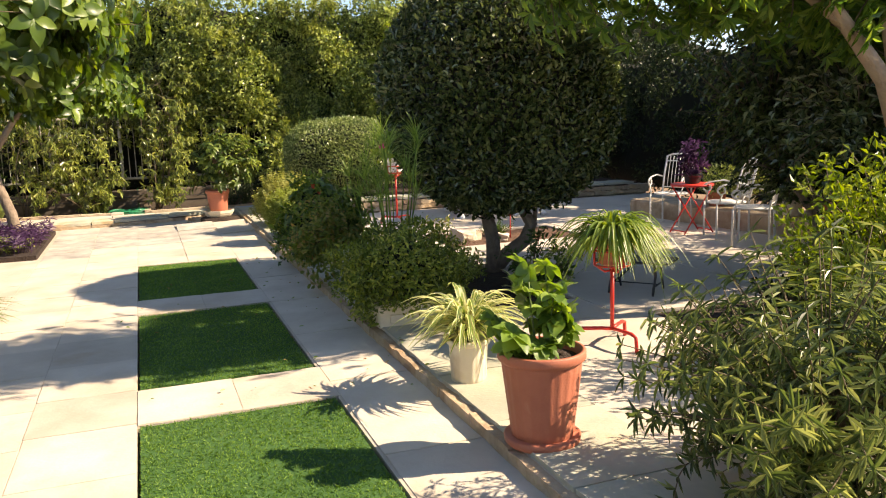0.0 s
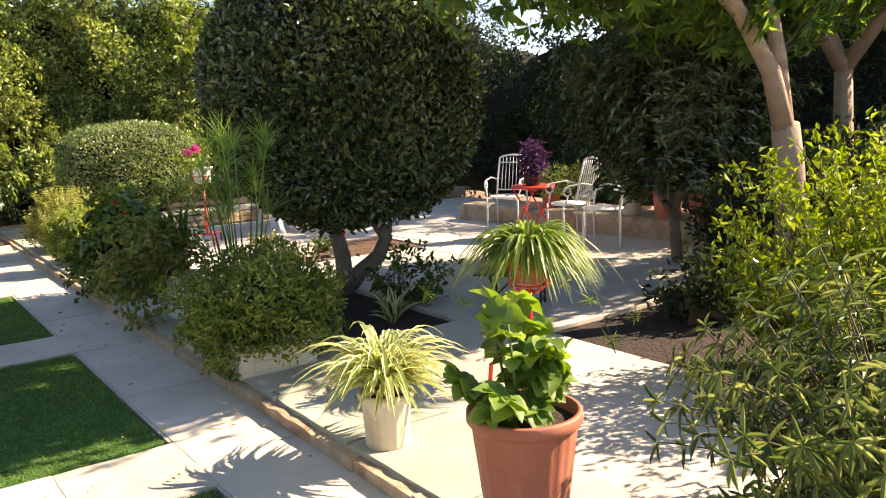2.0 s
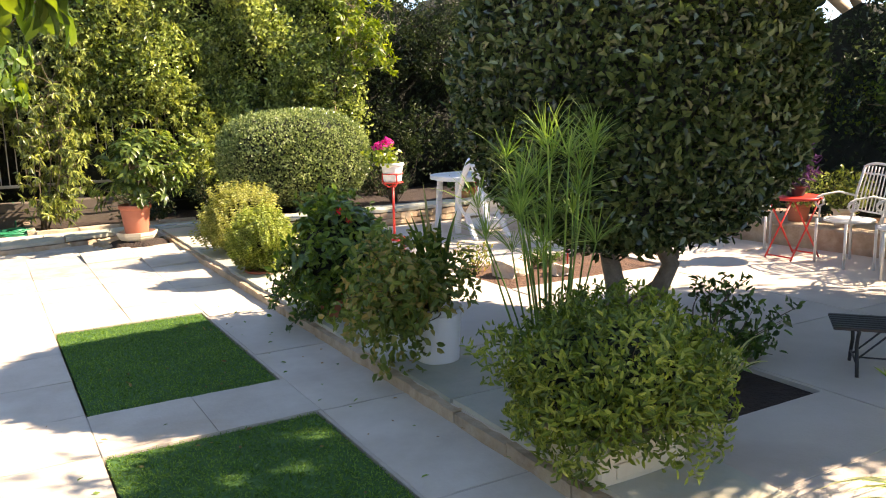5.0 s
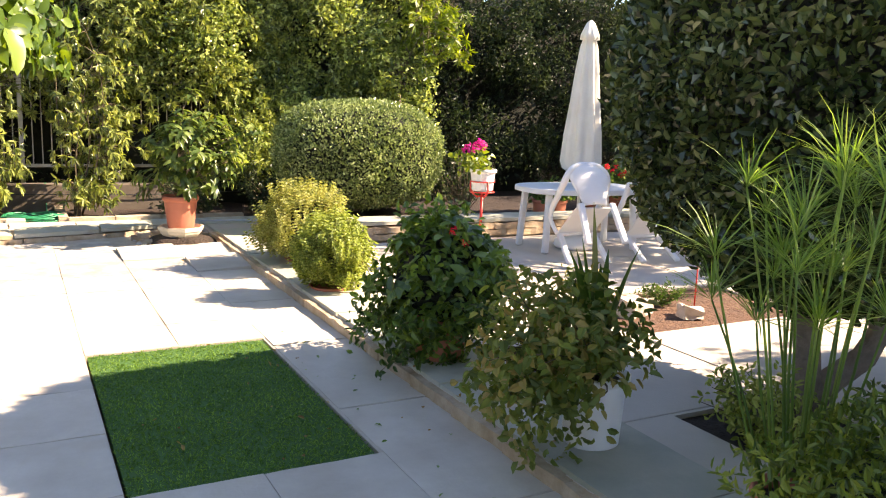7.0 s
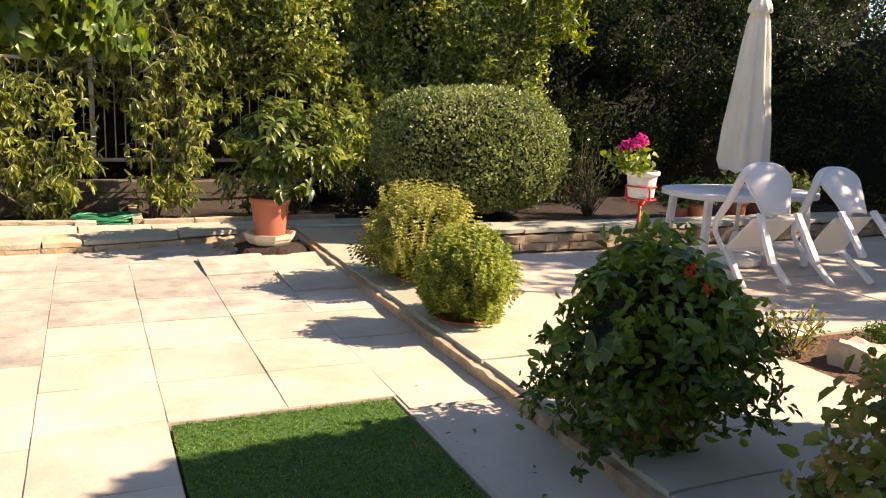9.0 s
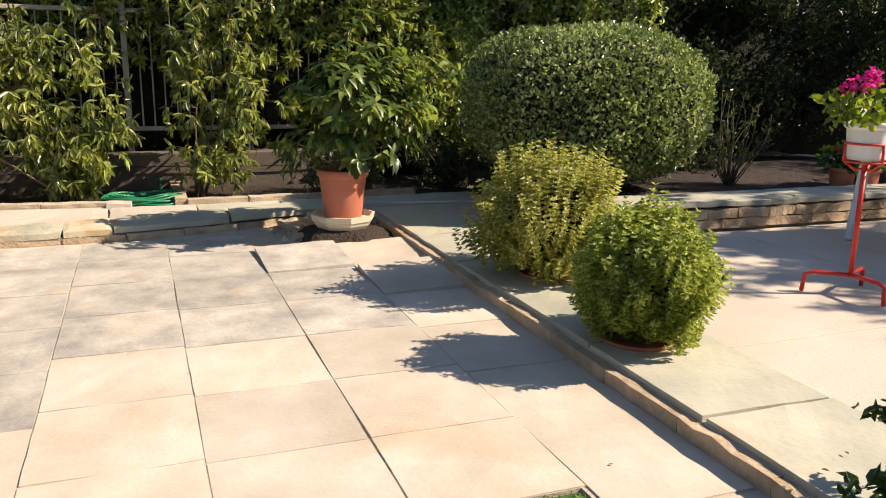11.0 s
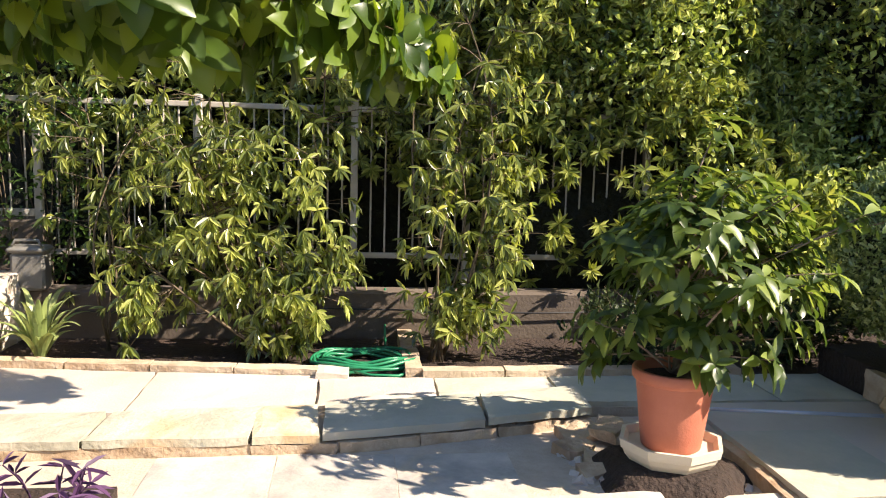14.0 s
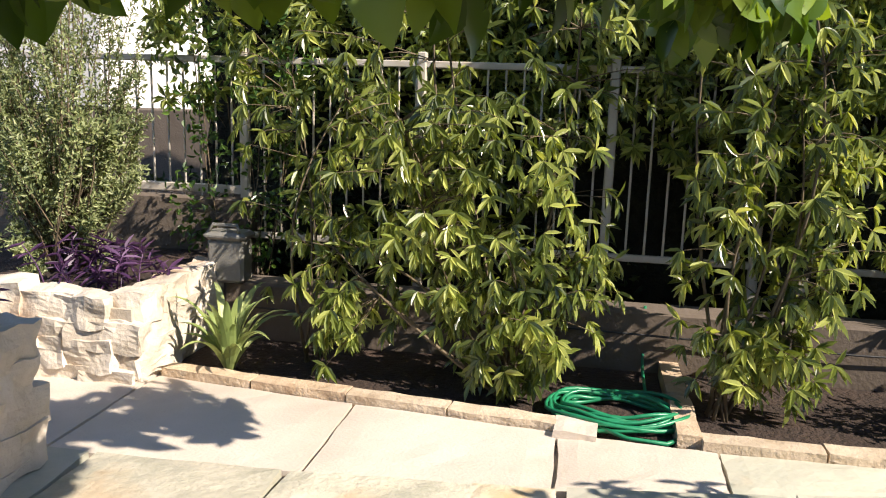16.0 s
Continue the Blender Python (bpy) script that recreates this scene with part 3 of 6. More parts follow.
def blades(parent, n, spread, length, width, mats, lift=(0.5, 1.5), centre=(0, 0, 0), seg=6, name="blades", sag=1.0, twist=0.0):
    """Long arching leaves from one heart; cream edges on a green middle."""
    V, F, S = [], [], []
    for _ in range(n):
        a = random.uniform(0, 6.283)
        h, L = Vector((math.cos(a), math.sin(a), 0)), length * random.uniform(0.55, 1.15)
        lean = random.uniform(0.15, 1.0) * spread
        rise = random.uniform(*lift)
        side = Vector((-h.y, h.x, 0))
        b = Vector(centre) + h * random.uniform(0, 0.03)
        base = len(V)
        for i in range(seg + 1):
            s = i / seg
            p = b + h * (lean * L * s * (1.0 + 0.35 * s)) + Vector((0, 0, rise * L * s - sag * (rise * 0.55 + 0.45 * lean) * L * s * s))
            w = width * (1 - s ** 2.2) * (0.6 + 0.8 * min(s * 3, 1)) * 0.5 + 0.0008
            d = side
            V += [p - d * w, p - d * w * 0.45 - Vector((0, 0, w * 0.4)), p + d * w * 0.45 - Vector((0, 0, w * 0.4)), p + d * w]
        for i in range(seg):
            for c in range(3):
                k = base + i * 4 + c
                F += [(k, k + 1, k + 5), (k, k + 5, k + 4)]
                S += [0 if c == 1 else 1] * 2
    return tri_part(name, np.array([tuple(v) for v in V]), F, mats, parent, S)


def flowers(parent, centres, mat, r=0.035, per=26, petal=0.02, name="flowers"):
    P, O = [], []
    for c in centres:
        d = rand_dirs(per)
        P.append(np.array(c) + d * r)
        O.append(d)
    P, O = np.concatenate(P), np.concatenate(O)
    V, F = leaf_arrays(P, rand_dirs(len(P)) + O * 0.3, O, rng.uniform(0.7, 1.2, len(P)) * petal, 0.9, 0.2, 0.1)
    return tagged(tri_part(name, V, F, mat, parent), kind="stuff")


def pot(parent, r_top, r_bot, h, mat, rim=0.035, ribs=0, z=0.0, name="pot", lip=0.018):
    prof = [(0.0, 0.0), (r_bot - 0.008, 0.0), (r_bot, 0.008)]
    for i in range(1, 9):
        s = i / 8
        prof.append((r_bot + (r_top - lip - r_bot) * s, (h - rim) * s))
    g = Geo()
    g.lathe(prof, 96 if ribs else 48, (0, 0, z), 0.010 if ribs else 0, ribs)
    g.lathe([(r_top - lip, h - rim - 0.012), (r_top - 0.004, h - rim), (r_top, h - rim + 0.006), (r_top, h - 0.006), (r_top - 0.005, h), (r_top - 0.02, h), (r_top - 0.024, h - 0.05), (r_top - 0.03, h - 0.06)], 96 if ribs else 48, (0, 0, z))
    ob = g.part(name, mat, parent, True)
    s = Geo()
    s.lathe([(r_top - 0.026, h - 0.05), (r_top * 0.5, h - 0.035), (0.001, h - 0.03)], 32, (0, 0, z))
    s.part("potting_soil", M_SOIL, parent, True)
    return ob


# ---- things on the terrace edge ----
# big terracotta pot with crinkled leaves
e = thing("potted_plant", "fluted terracotta coloured pot with large crinkled green leaves", "potted plant", (1.88, 3.30, TZ))
Geo().lathe([(0.0, 0.0), (0.175, 0.0), (0.185, 0.01), (0.19, 0.04), (0.18, 0.045), (0.001, 0.03)], 48).part("saucer", M_TERRACOTTA, e, True)
pot(e, 0.215, 0.15, 0.44, M_TERRACOTTA, 0.045, 24, 0.03)
lines = []
C = []
for k in range(13):
    a, r, h = k * 2.4, 0.05 + 0.2 * random.random(), 0.50 + 0.36 * random.random() ** 1.2
    p = (r * math.cos(a), r * math.sin(a), h)
    lines.append((bent((0.3 * p[0], 0.3 * p[1], 0.42), p, 0.06), 0.006, 0.004))
    C += [p] + [tuple(lines[-1][0][i]) for i in (3, 4)]
stems(e, lines, M_STEM)
V, F = whorls(np.array(C), np.array([0, 0, 1.0]) + rng.normal(0, 0.35, (len(C), 3)), 7, 0.092, 0.80, 0.45, 0.90, fine=True)
tri_part("leaves", V, F, L_POT, e, smooth=True)

# white ribbed pot with spider plant
e = thing("spider_plant", "cream striped spider plant in a white ribbed pot", "potted plant", (1.90, 4.30, TZ))
pot(e, 0.135, 0.105, 0.27, M_CREAM, 0.03, 18, 0.0)
blades(e, 380, 0.66, 0.52, 0.025, [L_BLADE, L_CREAM], (0.7, 1.55), (0, 0, 0.25), sag=1.1, seg=8)

# stone trough with jasmine, papyrus behind
e = thing("jasmine_planter", "bushy jasmine spilling over a cream stone trough", "planter", (1.99, 5.86, TZ))
g = Geo()
g.box((0, 0, 0.075), (0.52, 0.36, 0.15), chamfer=0.012).box((0, 0, 0.165), (0.56, 0.40, 0.05), chamfer=0.012)
g.box((0, -0.183, 0.07), (0.34, 0.012, 0.07), chamfer=0.004)
g.part("trough", M_CREAM, e)
P, O = crown_points(12000, (-0.02, 0.04, 0.38), (0.56, 0.50, 0.36), 0.55, 0.36, 3.0)
P[:, 2] = np.maximum(P[:, 2], 0.03)
keep = ~((np.abs(P[:, 0]) < 0.27) & (P[:, 1] < -0.12) & (P[:, 2] < 0.17))
foliage(e, P[keep], O[keep], 0.043, 0.42, L_JASMINE, 0.35, 0.9)
core("shade_core", (-0.02, 0.06, 0.40), (0.36, 0.30, 0.22), e, 3.0)
stems(e, [(bent((random.uniform(-.2, .2), random.uniform(-.12, .12), 0.16), tuple(P[i]), 0.1), 0.005, 0.002) for i in range(0, 60)])

e = thing("papyrus", "tall green papyrus stalks with feathery heads", "plant", (2.12, 6.52, TZ))
pot(e, 0.16, 0.12, 0.24, M_TERRACOTTA)
lines, items = [], []
for k in range(22):
    a, r = random.uniform(0, 6.283), random.uniform(0.06, 0.34)
    top = Vector((r * math.cos(a) - 0.05, r * math.sin(a), random.uniform(0.85, 1.42)))
    lines.append((bent((0.3 * top.x, 0.3 * top.y, 0.2), top, 0.03), 0.0065, 0.004))
    n = 42
    d = rand_dirs(n)
    d[:, 2] = np.abs(d[:, 2]) * 1.2 + 0.4
    items.append(leaf_arrays(np.repeat(np.array([tuple(top)]), n, 0), d, np.array([0, 0, 1.0]) + 0.4 * rand_dirs(n), rng.uniform(0.15, 0.28, n), 0.026, 0.1, 0.35))
stems(e, lines, L_PAPYRUS, 5)
V, F = join_arrays(items)
tri_part("leaves", V, F, L_PAPYRUS, e)

# white pot with russet bush and sword leaves
e = thing("potted_plant", "white pot with an overhanging olive and russet leafed bush", "potted plant", (2.06, 7.62, TZ))
pot(e, 0.17, 0.135, 0.36, M_WHITE, 0.03)
P, O = crown_points(3000, (-0.22, -0.03, 0.43), (0.42, 0.34, 0.40), 0.75, 0.45, 5.0)
P[:, 2] = np.maximum(P[:, 2], 0.02)
keep = ~((P[:, 0] > -0.2) & (P[:, 2] < 0.42)) & (rng.random(len(P)) < np.where(P[:, 2] < 0.3, 0.45, 1.0))
stems(e, [(bent((0, 0, 0.34), tuple(P[i]), 0.15), 0.006, 0.002) for i in range(0, 70) if keep[i]])
foliage(e, P[keep], O[keep], 0.058, 0.62, L_OLIVE, -0.25, 0.7, droop=0.3)
blades(e, 9, 0.35, 0.62, 0.045, [L_DEEP, L_DEEP], (1.2, 1.6), (0, 0, 0.34), sag=0.4, name="sword_leaves")

# dark bush with trailing shoots
e = thing("potted_plant", "dense dark green bush hiding its terracotta pot", "potted plant", (2.0, 9.08, TZ))
pot(e, 0.2, 0.15, 0.30, M_TERRACOTTA)
core("shade_core", (0, 0, 0.50), (0.28, 0.28, 0.30), e, 8.0)
P, O = crown_points(5200, (0, 0, 0.45), (0.36, 0.36, 0.43), 0.6, 0.7, 8.0)
P[:, 2] = np.maximum(P[:, 2], 0.02)
foliage(e, P, O, 0.062, 0.58, L_BUSH, 0.0, 0.8, droop=0.25)
lines, Q = [], []
for k in range(26):
    a = random.uniform(0, 6.283)
    p0 = Vector((0.3 * math.cos(a), 0.3 * math.sin(a), random.uniform(0.15, 0.6)))
    p1 = Vector((0.55 * math.cos(a), 0.55 * math.sin(a), max(0.02, p0.z + random.uniform(-0.3, 0.25))))
    pts = bent(p0, p1, 0.15, 7)
    lines.append((pts, 0.004, 0.002))
    Q += [tuple(q) for q in pts for _ in range(5)]
stems(e, lines)
Q = np.array(Q) + rng.normal(0, 0.02, (len(Q), 3))
foliage(e, Q, unit(Q * np.array([1, 1, 0.3])), 0.055, 0.55, L_DEEP, 0.2, 0.8)
Cq, Aq = crown_points(70, (0, 0, 0.50), (0.40, 0.40, 0.44), 0.1, 0.2, 8.0, -0.1)
V, F = whorls(Cq, Aq + np.array([0, 0, 0.6]), 6, 0.095, 0.58, 0.45, 0.85, fine=True)
tri_part("large_leaves", V, F, L_BUSH, e, smooth=True)
flowers(e, [(-0.1, -0.3, 0.86), (-0.05, -0.36, 0.80)], L_SCARLET, 0.02, 16, 0.016)

# golden box bushes
for at, mat, rad, seed, cz in (((2.0, 11.08, TZ), L_GOLDGREEN, (0.32, 0.32, 0.30), 11.0, 0.33), ((2.16, 12.30, TZ), L_GOLD, (0.45, 0.44, 0.37), 12.0, 0.38)):
    e = thing("box_bush", "low golden box bush growing in a clay dish", "bush", at, group="golden box bushes")
    Geo().lathe([(0.0, 0.0), (0.15, 0.0), (0.185, 0.035), (0.17, 0.035), (0.14, 0.02), (0.001, 0.02)], 32).part("dish", M_TERRACOTTA, e, True)
    core("shade_core", (0, 0, cz), [r * 0.66 for r in rad], e, seed)
    T, O = crown_points(1500, (0, 0, cz), rad, 0.40, 0.4, seed)
    T[:, 2] = np.maximum(T[:, 2], 0.05)
    stems(e, [(bent((0, 0, 0.03), tuple(T[i]), 0.08), 0.004, 0.0015) for i in range(0, 520, 3)])
    A = unit(O * 0.5 + np.array([0, 0, 1.1]) + rng.normal(0, 0.2, T.shape))
    C = np.concatenate([T - A * s for s in (-0.045, -0.015, 0.015, 0.045, 0.075)])
    V, F = whorls(C, np.concatenate([A] * 5), 6, 0.027, 0.52, 0.0, 0.60, True)
    tri_part("leaves", V, F, mat, e)

# red iron stand with spider plant
def red_stand(at, h, turn=0, ring=0.12):
    s = thing("plant_stand", "red painted iron plant stand on three curved feet", "plant stand", at, turn)
    g = Geo()
    g.tube([(0, 0, 0.10), (0, 0, h - 0.12)], 0.014, 10)
    for k in range(3):
        a = k * 2.094 + 0.3
        c, q = math.cos(a), math.sin(a)
        g.tube([(0, 0, 0.11), (c * 0.08, q * 0.08, 0.115), (c * 0.2, q * 0.2, 0.115), (c * 0.245, q * 0.245, 0.10), (c * 0.255, q * 0.255, 0.0)], 0.013, 8)
        g.tube([(0, 0, h - 0.14), (c * 0.05, q * 0.05, h - 0.15), (c * ring, q * ring, h - 0.10), (c * ring, q * ring, h)], 0.008, 6)
    for z in (h - 0.10, h):
        g.tube([(ring * math.cos(i * 0.3142), ring * math.sin(i * 0.3142), z) for i in range(21)], 0.007, 6, False)
    g.part("frame", M_RED, s, True)
    return s


red_stand((3.08, 4.58, TZ), 0.66, 20)
e = thing("spider_plant", "bright green spider plant arching over a clay pot on a stand", "potted plant", (3.08, 4.58, TZ + 0.56))
pot(e, 0.115, 0.085, 0.16, M_TERRACOTTA)
blades(e, 600, 0.66, 0.56, 0.019, [L_LIME, L_BLADE], (0.5, 1.45), (0, 0, 0.15), sag=1.55, seg=8)
lines, items = [], []
for k in range(6):
    a = random.uniform(0, 6.283)
    tip = Vector((0.62 * math.cos(a), 0.62 * math.sin(a), random.uniform(-0.25, 0.12)))
    lines.append((bent((0, 0, 0.16), tip, 0.35, 8), 0.0018, 0.001))
    d = rand_dirs(12)
    items.append(leaf_arrays(np.repeat(np.array([tuple(tip)]), 12, 0), d, rand_dirs(12), rng.uniform(0.05, 0.1, 12), 0.12, 0.1, 0.3))
stems(e, lines, L_LIME, 4, "runners")
V, F = join_arrays(items)
tagged(tri_part("plantlets", V, F, L_BLADE, e), kind="stuff")

# shrub in a pale planter near the start, and the yellow-green bush behind it
e = thing("potted_shrub", "tall grey green shrub with narrow leaves in a pale square planter", "shrub", (2.64, 2.28, TZ))
Geo().box((0, 0, 0.14), (0.42, 0.36, 0.28), chamfer=0.015).part("planter", M_CREAM, e)
lines, C, A = [], [], []
for k in range(190):
    a, r = random.uniform(0, 6.283), math.sqrt(random.random())
    top = Vector((0.88 * r * math.cos(a), 0.80 * r * math.sin(a), 0.18 + (1 - 0.58 * r * r) * random.uniform(0.50, 1.0)))
    pts = bent((0.16 * r * math.cos(a), 0.14 * r * math.sin(a), 0.26), top, 0.08, 8)
    lines.append((pts, 0.006, 0.002))
    for i in range(4 if k % 3 else 3, 9):
        q = pts[i] if i < 9 else pts[-1]
        C.append(tuple(q))
        A.append(tuple((pts[min(i + 1, 8)] - pts[i - 1]).normalized()))
for k in range(60):
    a = random.uniform(0, 6.283)
    p = Vector((0.30 * math.cos(a), 0.27 * math.sin(a), 0.26))
    pts = bent((0.14 * math.cos(a), 0.13 * math.sin(a), 0.27), (p.x * random.uniform(1.2, 2.2), p.y * random.uniform(1.2, 2.2), random.uniform(0.02, 0.35)), 0.25, 8)
    lines.append((pts, 0.004, 0.002))
    C += [tuple(q) for q in pts[3:]]
    A += [tuple((pts[-1] - pts[0]).normalized())] * len(pts[3:])
stems(e, lines)
V, F = whorls(np.array(C), np.array(A), 6, 0.076, 0.21, 0.55, 0.78)
tri_part("leaves", V, F, L_SHRUB, e)
loose_bush("bush", "bright yellow green bush in the soil bed", (4.35, 3.25, 0.04), 0.2, (0, 0, 0.78), (0.88, 0.85, 0.78), 190, 11000, 0.058, 0.48, L_LIME, 21.0)

# ---- the big clipped tree and its bed ----
TR = (3.60, 7.56, TZ)
clipped("topiary_tree", "tall egg shaped clipped tree with dark glossy leaves and twin trunks", TR, (0, 0, 1.82), (1.17, 1.17, 1.20), 44000, 0.055, 0.54, L_TOPIARY, 31.0,
        [([(-0.10, 0, -0.05), (-0.08, 0, 0.12), (-0.08, 0.02, 0.3), (-0.13, 0.04, 0.55), (-0.16, 0.06, 0.9)], 0.085, 0.06),
         ([(-0.10, 0, -0.05), (0.05, -0.05, 0.14), (0.22, -0.12, 0.28), (0.28, -0.16, 0.45), (0.20, -0.12, 0.62), (0.08, -0.05, 0.9)], 0.08, 0.055),
         ([(0.26, -0.15, 0.42), (0.31, -0.18, 0.5), (0.32, -0.18, 0.62)], 0.03, 0.02)], 2.04, 0.05, cat="tree", inner=0.90, under=2.35)

e = thing("agave", "striped agave with arching pointed leaves in the soil bed", "plant", (3.25, 6.35, TZ - 0.04))
blades(e, 26, 0.6, 0.42, 0.045, [L_DEEP, L_CREAM], (0.6, 1.5), sag=0.7, name="leaves")
loose_bush("shrub", "straggling dark leafed shrub below the clipped tree", (3.55, 6.75, TZ - 0.04), 0.06, (0.1, -0.1, 0.32), (0.42, 0.40, 0.26), 34, 620, 0.06, 0.5, L_DEEP, 41.0)
loose_bush("shrub", "yellow green low shrub below the clipped tree", (2.95, 7.2, TZ - 0.04), 0.08, (0, 0.1, 0.20), (0.38, 0.5, 0.2), 40, 1300, 0.045, 0.5, L_GOLDGREEN, 42.0)
loose_bush("shrub", "small sprawling shrub in the red soil bed", (3.75, 9.85, TZ - 0.03), 0.05, (0, 0, 0.18), (0.22, 0.22, 0.2), 18, 240, 0.045, 0.5, L_OLIVE, 43.0)
loose_bush("shrub", "low dark shrub in the red soil bed", (4.55, 9.8, TZ - 0.03), 0.08, (0, 0, 0.10), (0.26, 0.2, 0.1), 24, 700, 0.03, 0.5, L_DEEP, 44.0)
for x, y, w, t in ((4.05, 9.62, 0.34, 20), (4.42, 9.35, 0.22, 70)):
    me = rough_block(w, w * 0.7, w * 0.5, x * 7, 0.05)
    r = new("rock", me)
    me.materials.append(M_RUBBLE)
    r.matrix_world = pose(x, y, TZ + w * 0.28, 4, 6, t)
    tagged(r, "pale rough limestone rock lying on soil", "rock", "rocks in the bed")
g = Geo()
g.tube([(0, 0, 0), (0, 0, 0.42)], 0.007, 6)
g.tube([(0, 0, 0.42), (0.02, 0, 0.46), (0.05, 0, 0.46), (0.06, 0, 0.43)], 0.006, 6)
tagged(g.part("garden_stake", M_RED, None, True, pose(4.62, 9.5, TZ - 0.03)), "thin red iron stake standing in the soil bed", "stake")

# ---- seats and tables on the terrace ----
# black bench
e = thing("bench", "black iron garden bench with slatted seat and curved legs", "bench", (4.17, 5.92, TZ))
e.matrix_world = pose(4.17, 5.92, TZ, 0, 0, -50) @ Matrix.Scale(0.72, 4)
g = Geo()
for x in (-0.27, 0.27):
    g.tube([(x, -0.24, 0.0), (x, -0.20, 0.10), (x, -0.12, 0.22), (x, -0.16, 0.32), (x, -0.22, 0.37)], 0.015, 8)
    g.tube([(x, 0.24, 0.0), (x, 0.20, 0.10), (x, 0.12, 0.22), (x, 0.16, 0.32), (x, 0.22, 0.37)], 0.015, 8)
    g.tube([(x, -0.19, 0.10), (x, 0.19, 0.10)], 0.010, 6)
    g.tube([(x, -0.22, 0.37), (x, 0.22, 0.37)], 0.014, 6)
g.tube([(-0.27, 0, 0.10), (0.27, 0, 0.10)], 0.008, 6)
for y in (-0.1, 0.1):
    g.tube([(-0.27, y, 0.10), (0.0, y, 0.37)], 0.008, 6)
g.part("frame", M_BLACK, e, True)
slat = Geo().box((0, 0, 0), (0.92, 0.045, 0.026), chamfer=0.005).part("slat", M_BLACK, e)
slat.location = (0, -0.21, 0.395)
for k in range(1, 7):
    s = new("slat", slat.data)
    s.parent, s.location = e, (0, -0.21 + k * 0.07, 0.395)


def iron_chair():
    c = thing("garden_chair", "white wrought iron chair with spindle back and scrolled arms", "chair", (6.84, 7.98, TZ), -108, "white iron chairs")
    g = Geo()
    for x in (-0.21, 0.21):
        g.tube([(x, -0.2, 0), (x, -0.2, 0.43)], 0.013, 8)
        g.tube([(x, 0.2, 0), (x, 0.19, 0.43), (x * 0.98, 0.23, 0.66), (x * 0.92, 0.30, 0.93)], 0.013, 8)
        g.tube([(x, 0.22, 0.64), (x * 1.12, 0.05, 0.68), (x * 1.12, -0.14, 0.66), (x * 1.12, -0.21, 0.60), (x * 1.12, -0.17, 0.54), (x * 1.12, -0.11, 0.57), (x * 1.12, -0.13, 0.61)], 0.010, 8)
        g.tube([(x * 1.12, -0.15, 0.54), (x, -0.18, 0.43)], 0.009, 6)
        ring = [(x * 1.12 + 0.0, -0.16 + 0.05 * math.cos(i * 0.5236), 0.60 + 0.05 * math.sin(i * 0.5236)) for i in range(13)]
        g.tube(ring, 0.008, 6, False)
    g.part("frame", M_WHITE_IRON, c, True)
    b = Geo()
    arch = [(0.195 * math.cos(math.pi * i / 12), 0.30, 0.91 + 0.05 * math.sin(math.pi * i / 12)) for i in range(13)]
    b.tube(arch, 0.012, 8)
    b.tube([(-0.195, 0.285, 0.86), (0.195, 0.285, 0.86)], 0.009, 6)
    b.tube([(-0.2, 0.21, 0.50), (0.2, 0.21, 0.50)], 0.009, 6)
    for k in range(7):
        x = -0.15 + k * 0.05
        b.tube([(x, 0.21, 0.50), (x, 0.25, 0.70), (x * 0.95, 0.285, 0.86), (x * 0.95, 0.30, 0.93)], 0.006, 6)
    b.part("backrest", M_WHITE_IRON, c, True)
    s = Geo()
    s.tube([(0.22 * math.cos(i * 0.3142) * (1.0 if abs(math.cos(i * 0.3142)) > 0 else 1), 0.22 * math.sin(i * 0.3142), 0.435) for i in range(21)], 0.012, 6, False)
    for k in range(9):
        x = -0.2 + k * 0.05
        h = math.sqrt(max(0.0, 0.22 ** 2 - x * x))
        s.tube([(x, -h, 0.438), (x, h, 0.438)], 0.007, 6)
    for k in range(4):
        y = -0.15 + k * 0.1
        h = math.sqrt(max(0.0, 0.22 ** 2 - y * y))
        s.tube([(-h, y, 0.432), (h, y, 0.432)], 0.006, 6)
    s.part("seat", M_WHITE_IRON, c, True)
    return c


chair = iron_chair()
copy_thing(chair, pose(6.95, 9.25, TZ, 0, 0, -60))
copy_thing(chair, pose(6.72, 7.36, TZ, 0, 0, -140))

# red folding table with purple plant
e = thing("folding_table", "red folding bistro table of painted metal", "table", (6.74, 8.52, TZ))
g = Geo()
g.lathe([(0.0, 0.60), (0.26, 0.60), (0.27, 0.605), (0.27, 0.625), (0.26, 0.63), (0.001, 0.63)], 36)
g.part("top", M_RED, e, True)
g = Geo()
for y in (-0.15, 0.15):
    g.tube([(-0.22, y, 0), (0.2, y, 0.6)], 0.010, 6)
    g.tube([(0.22, y, 0), (-0.2, y, 0.6)], 0.010, 6)
for x, z in ((-0.2, 0.03), (0.2, 0.03)):
    g.tube([(x, -0.15, z), (x, 0.15, z)], 0.009, 6)
g.part("legs", M_RED, e, True)
e = thing("potted_plant", "purple leafed trailing plant in a dark pot on a table", "potted plant", (6.74, 8.52, TZ + 0.63))
pot(e, 0.12, 0.09, 0.13, M_BLACK)
P, O = crown_points(420, (0, 0, 0.30), (0.15, 0.15, 0.26), 0.8, 0.35, 51.0)
foliage(e, P, O, 0.10, 0.22, L_PURPLE, 0.2, 0.9, droop=0.35)

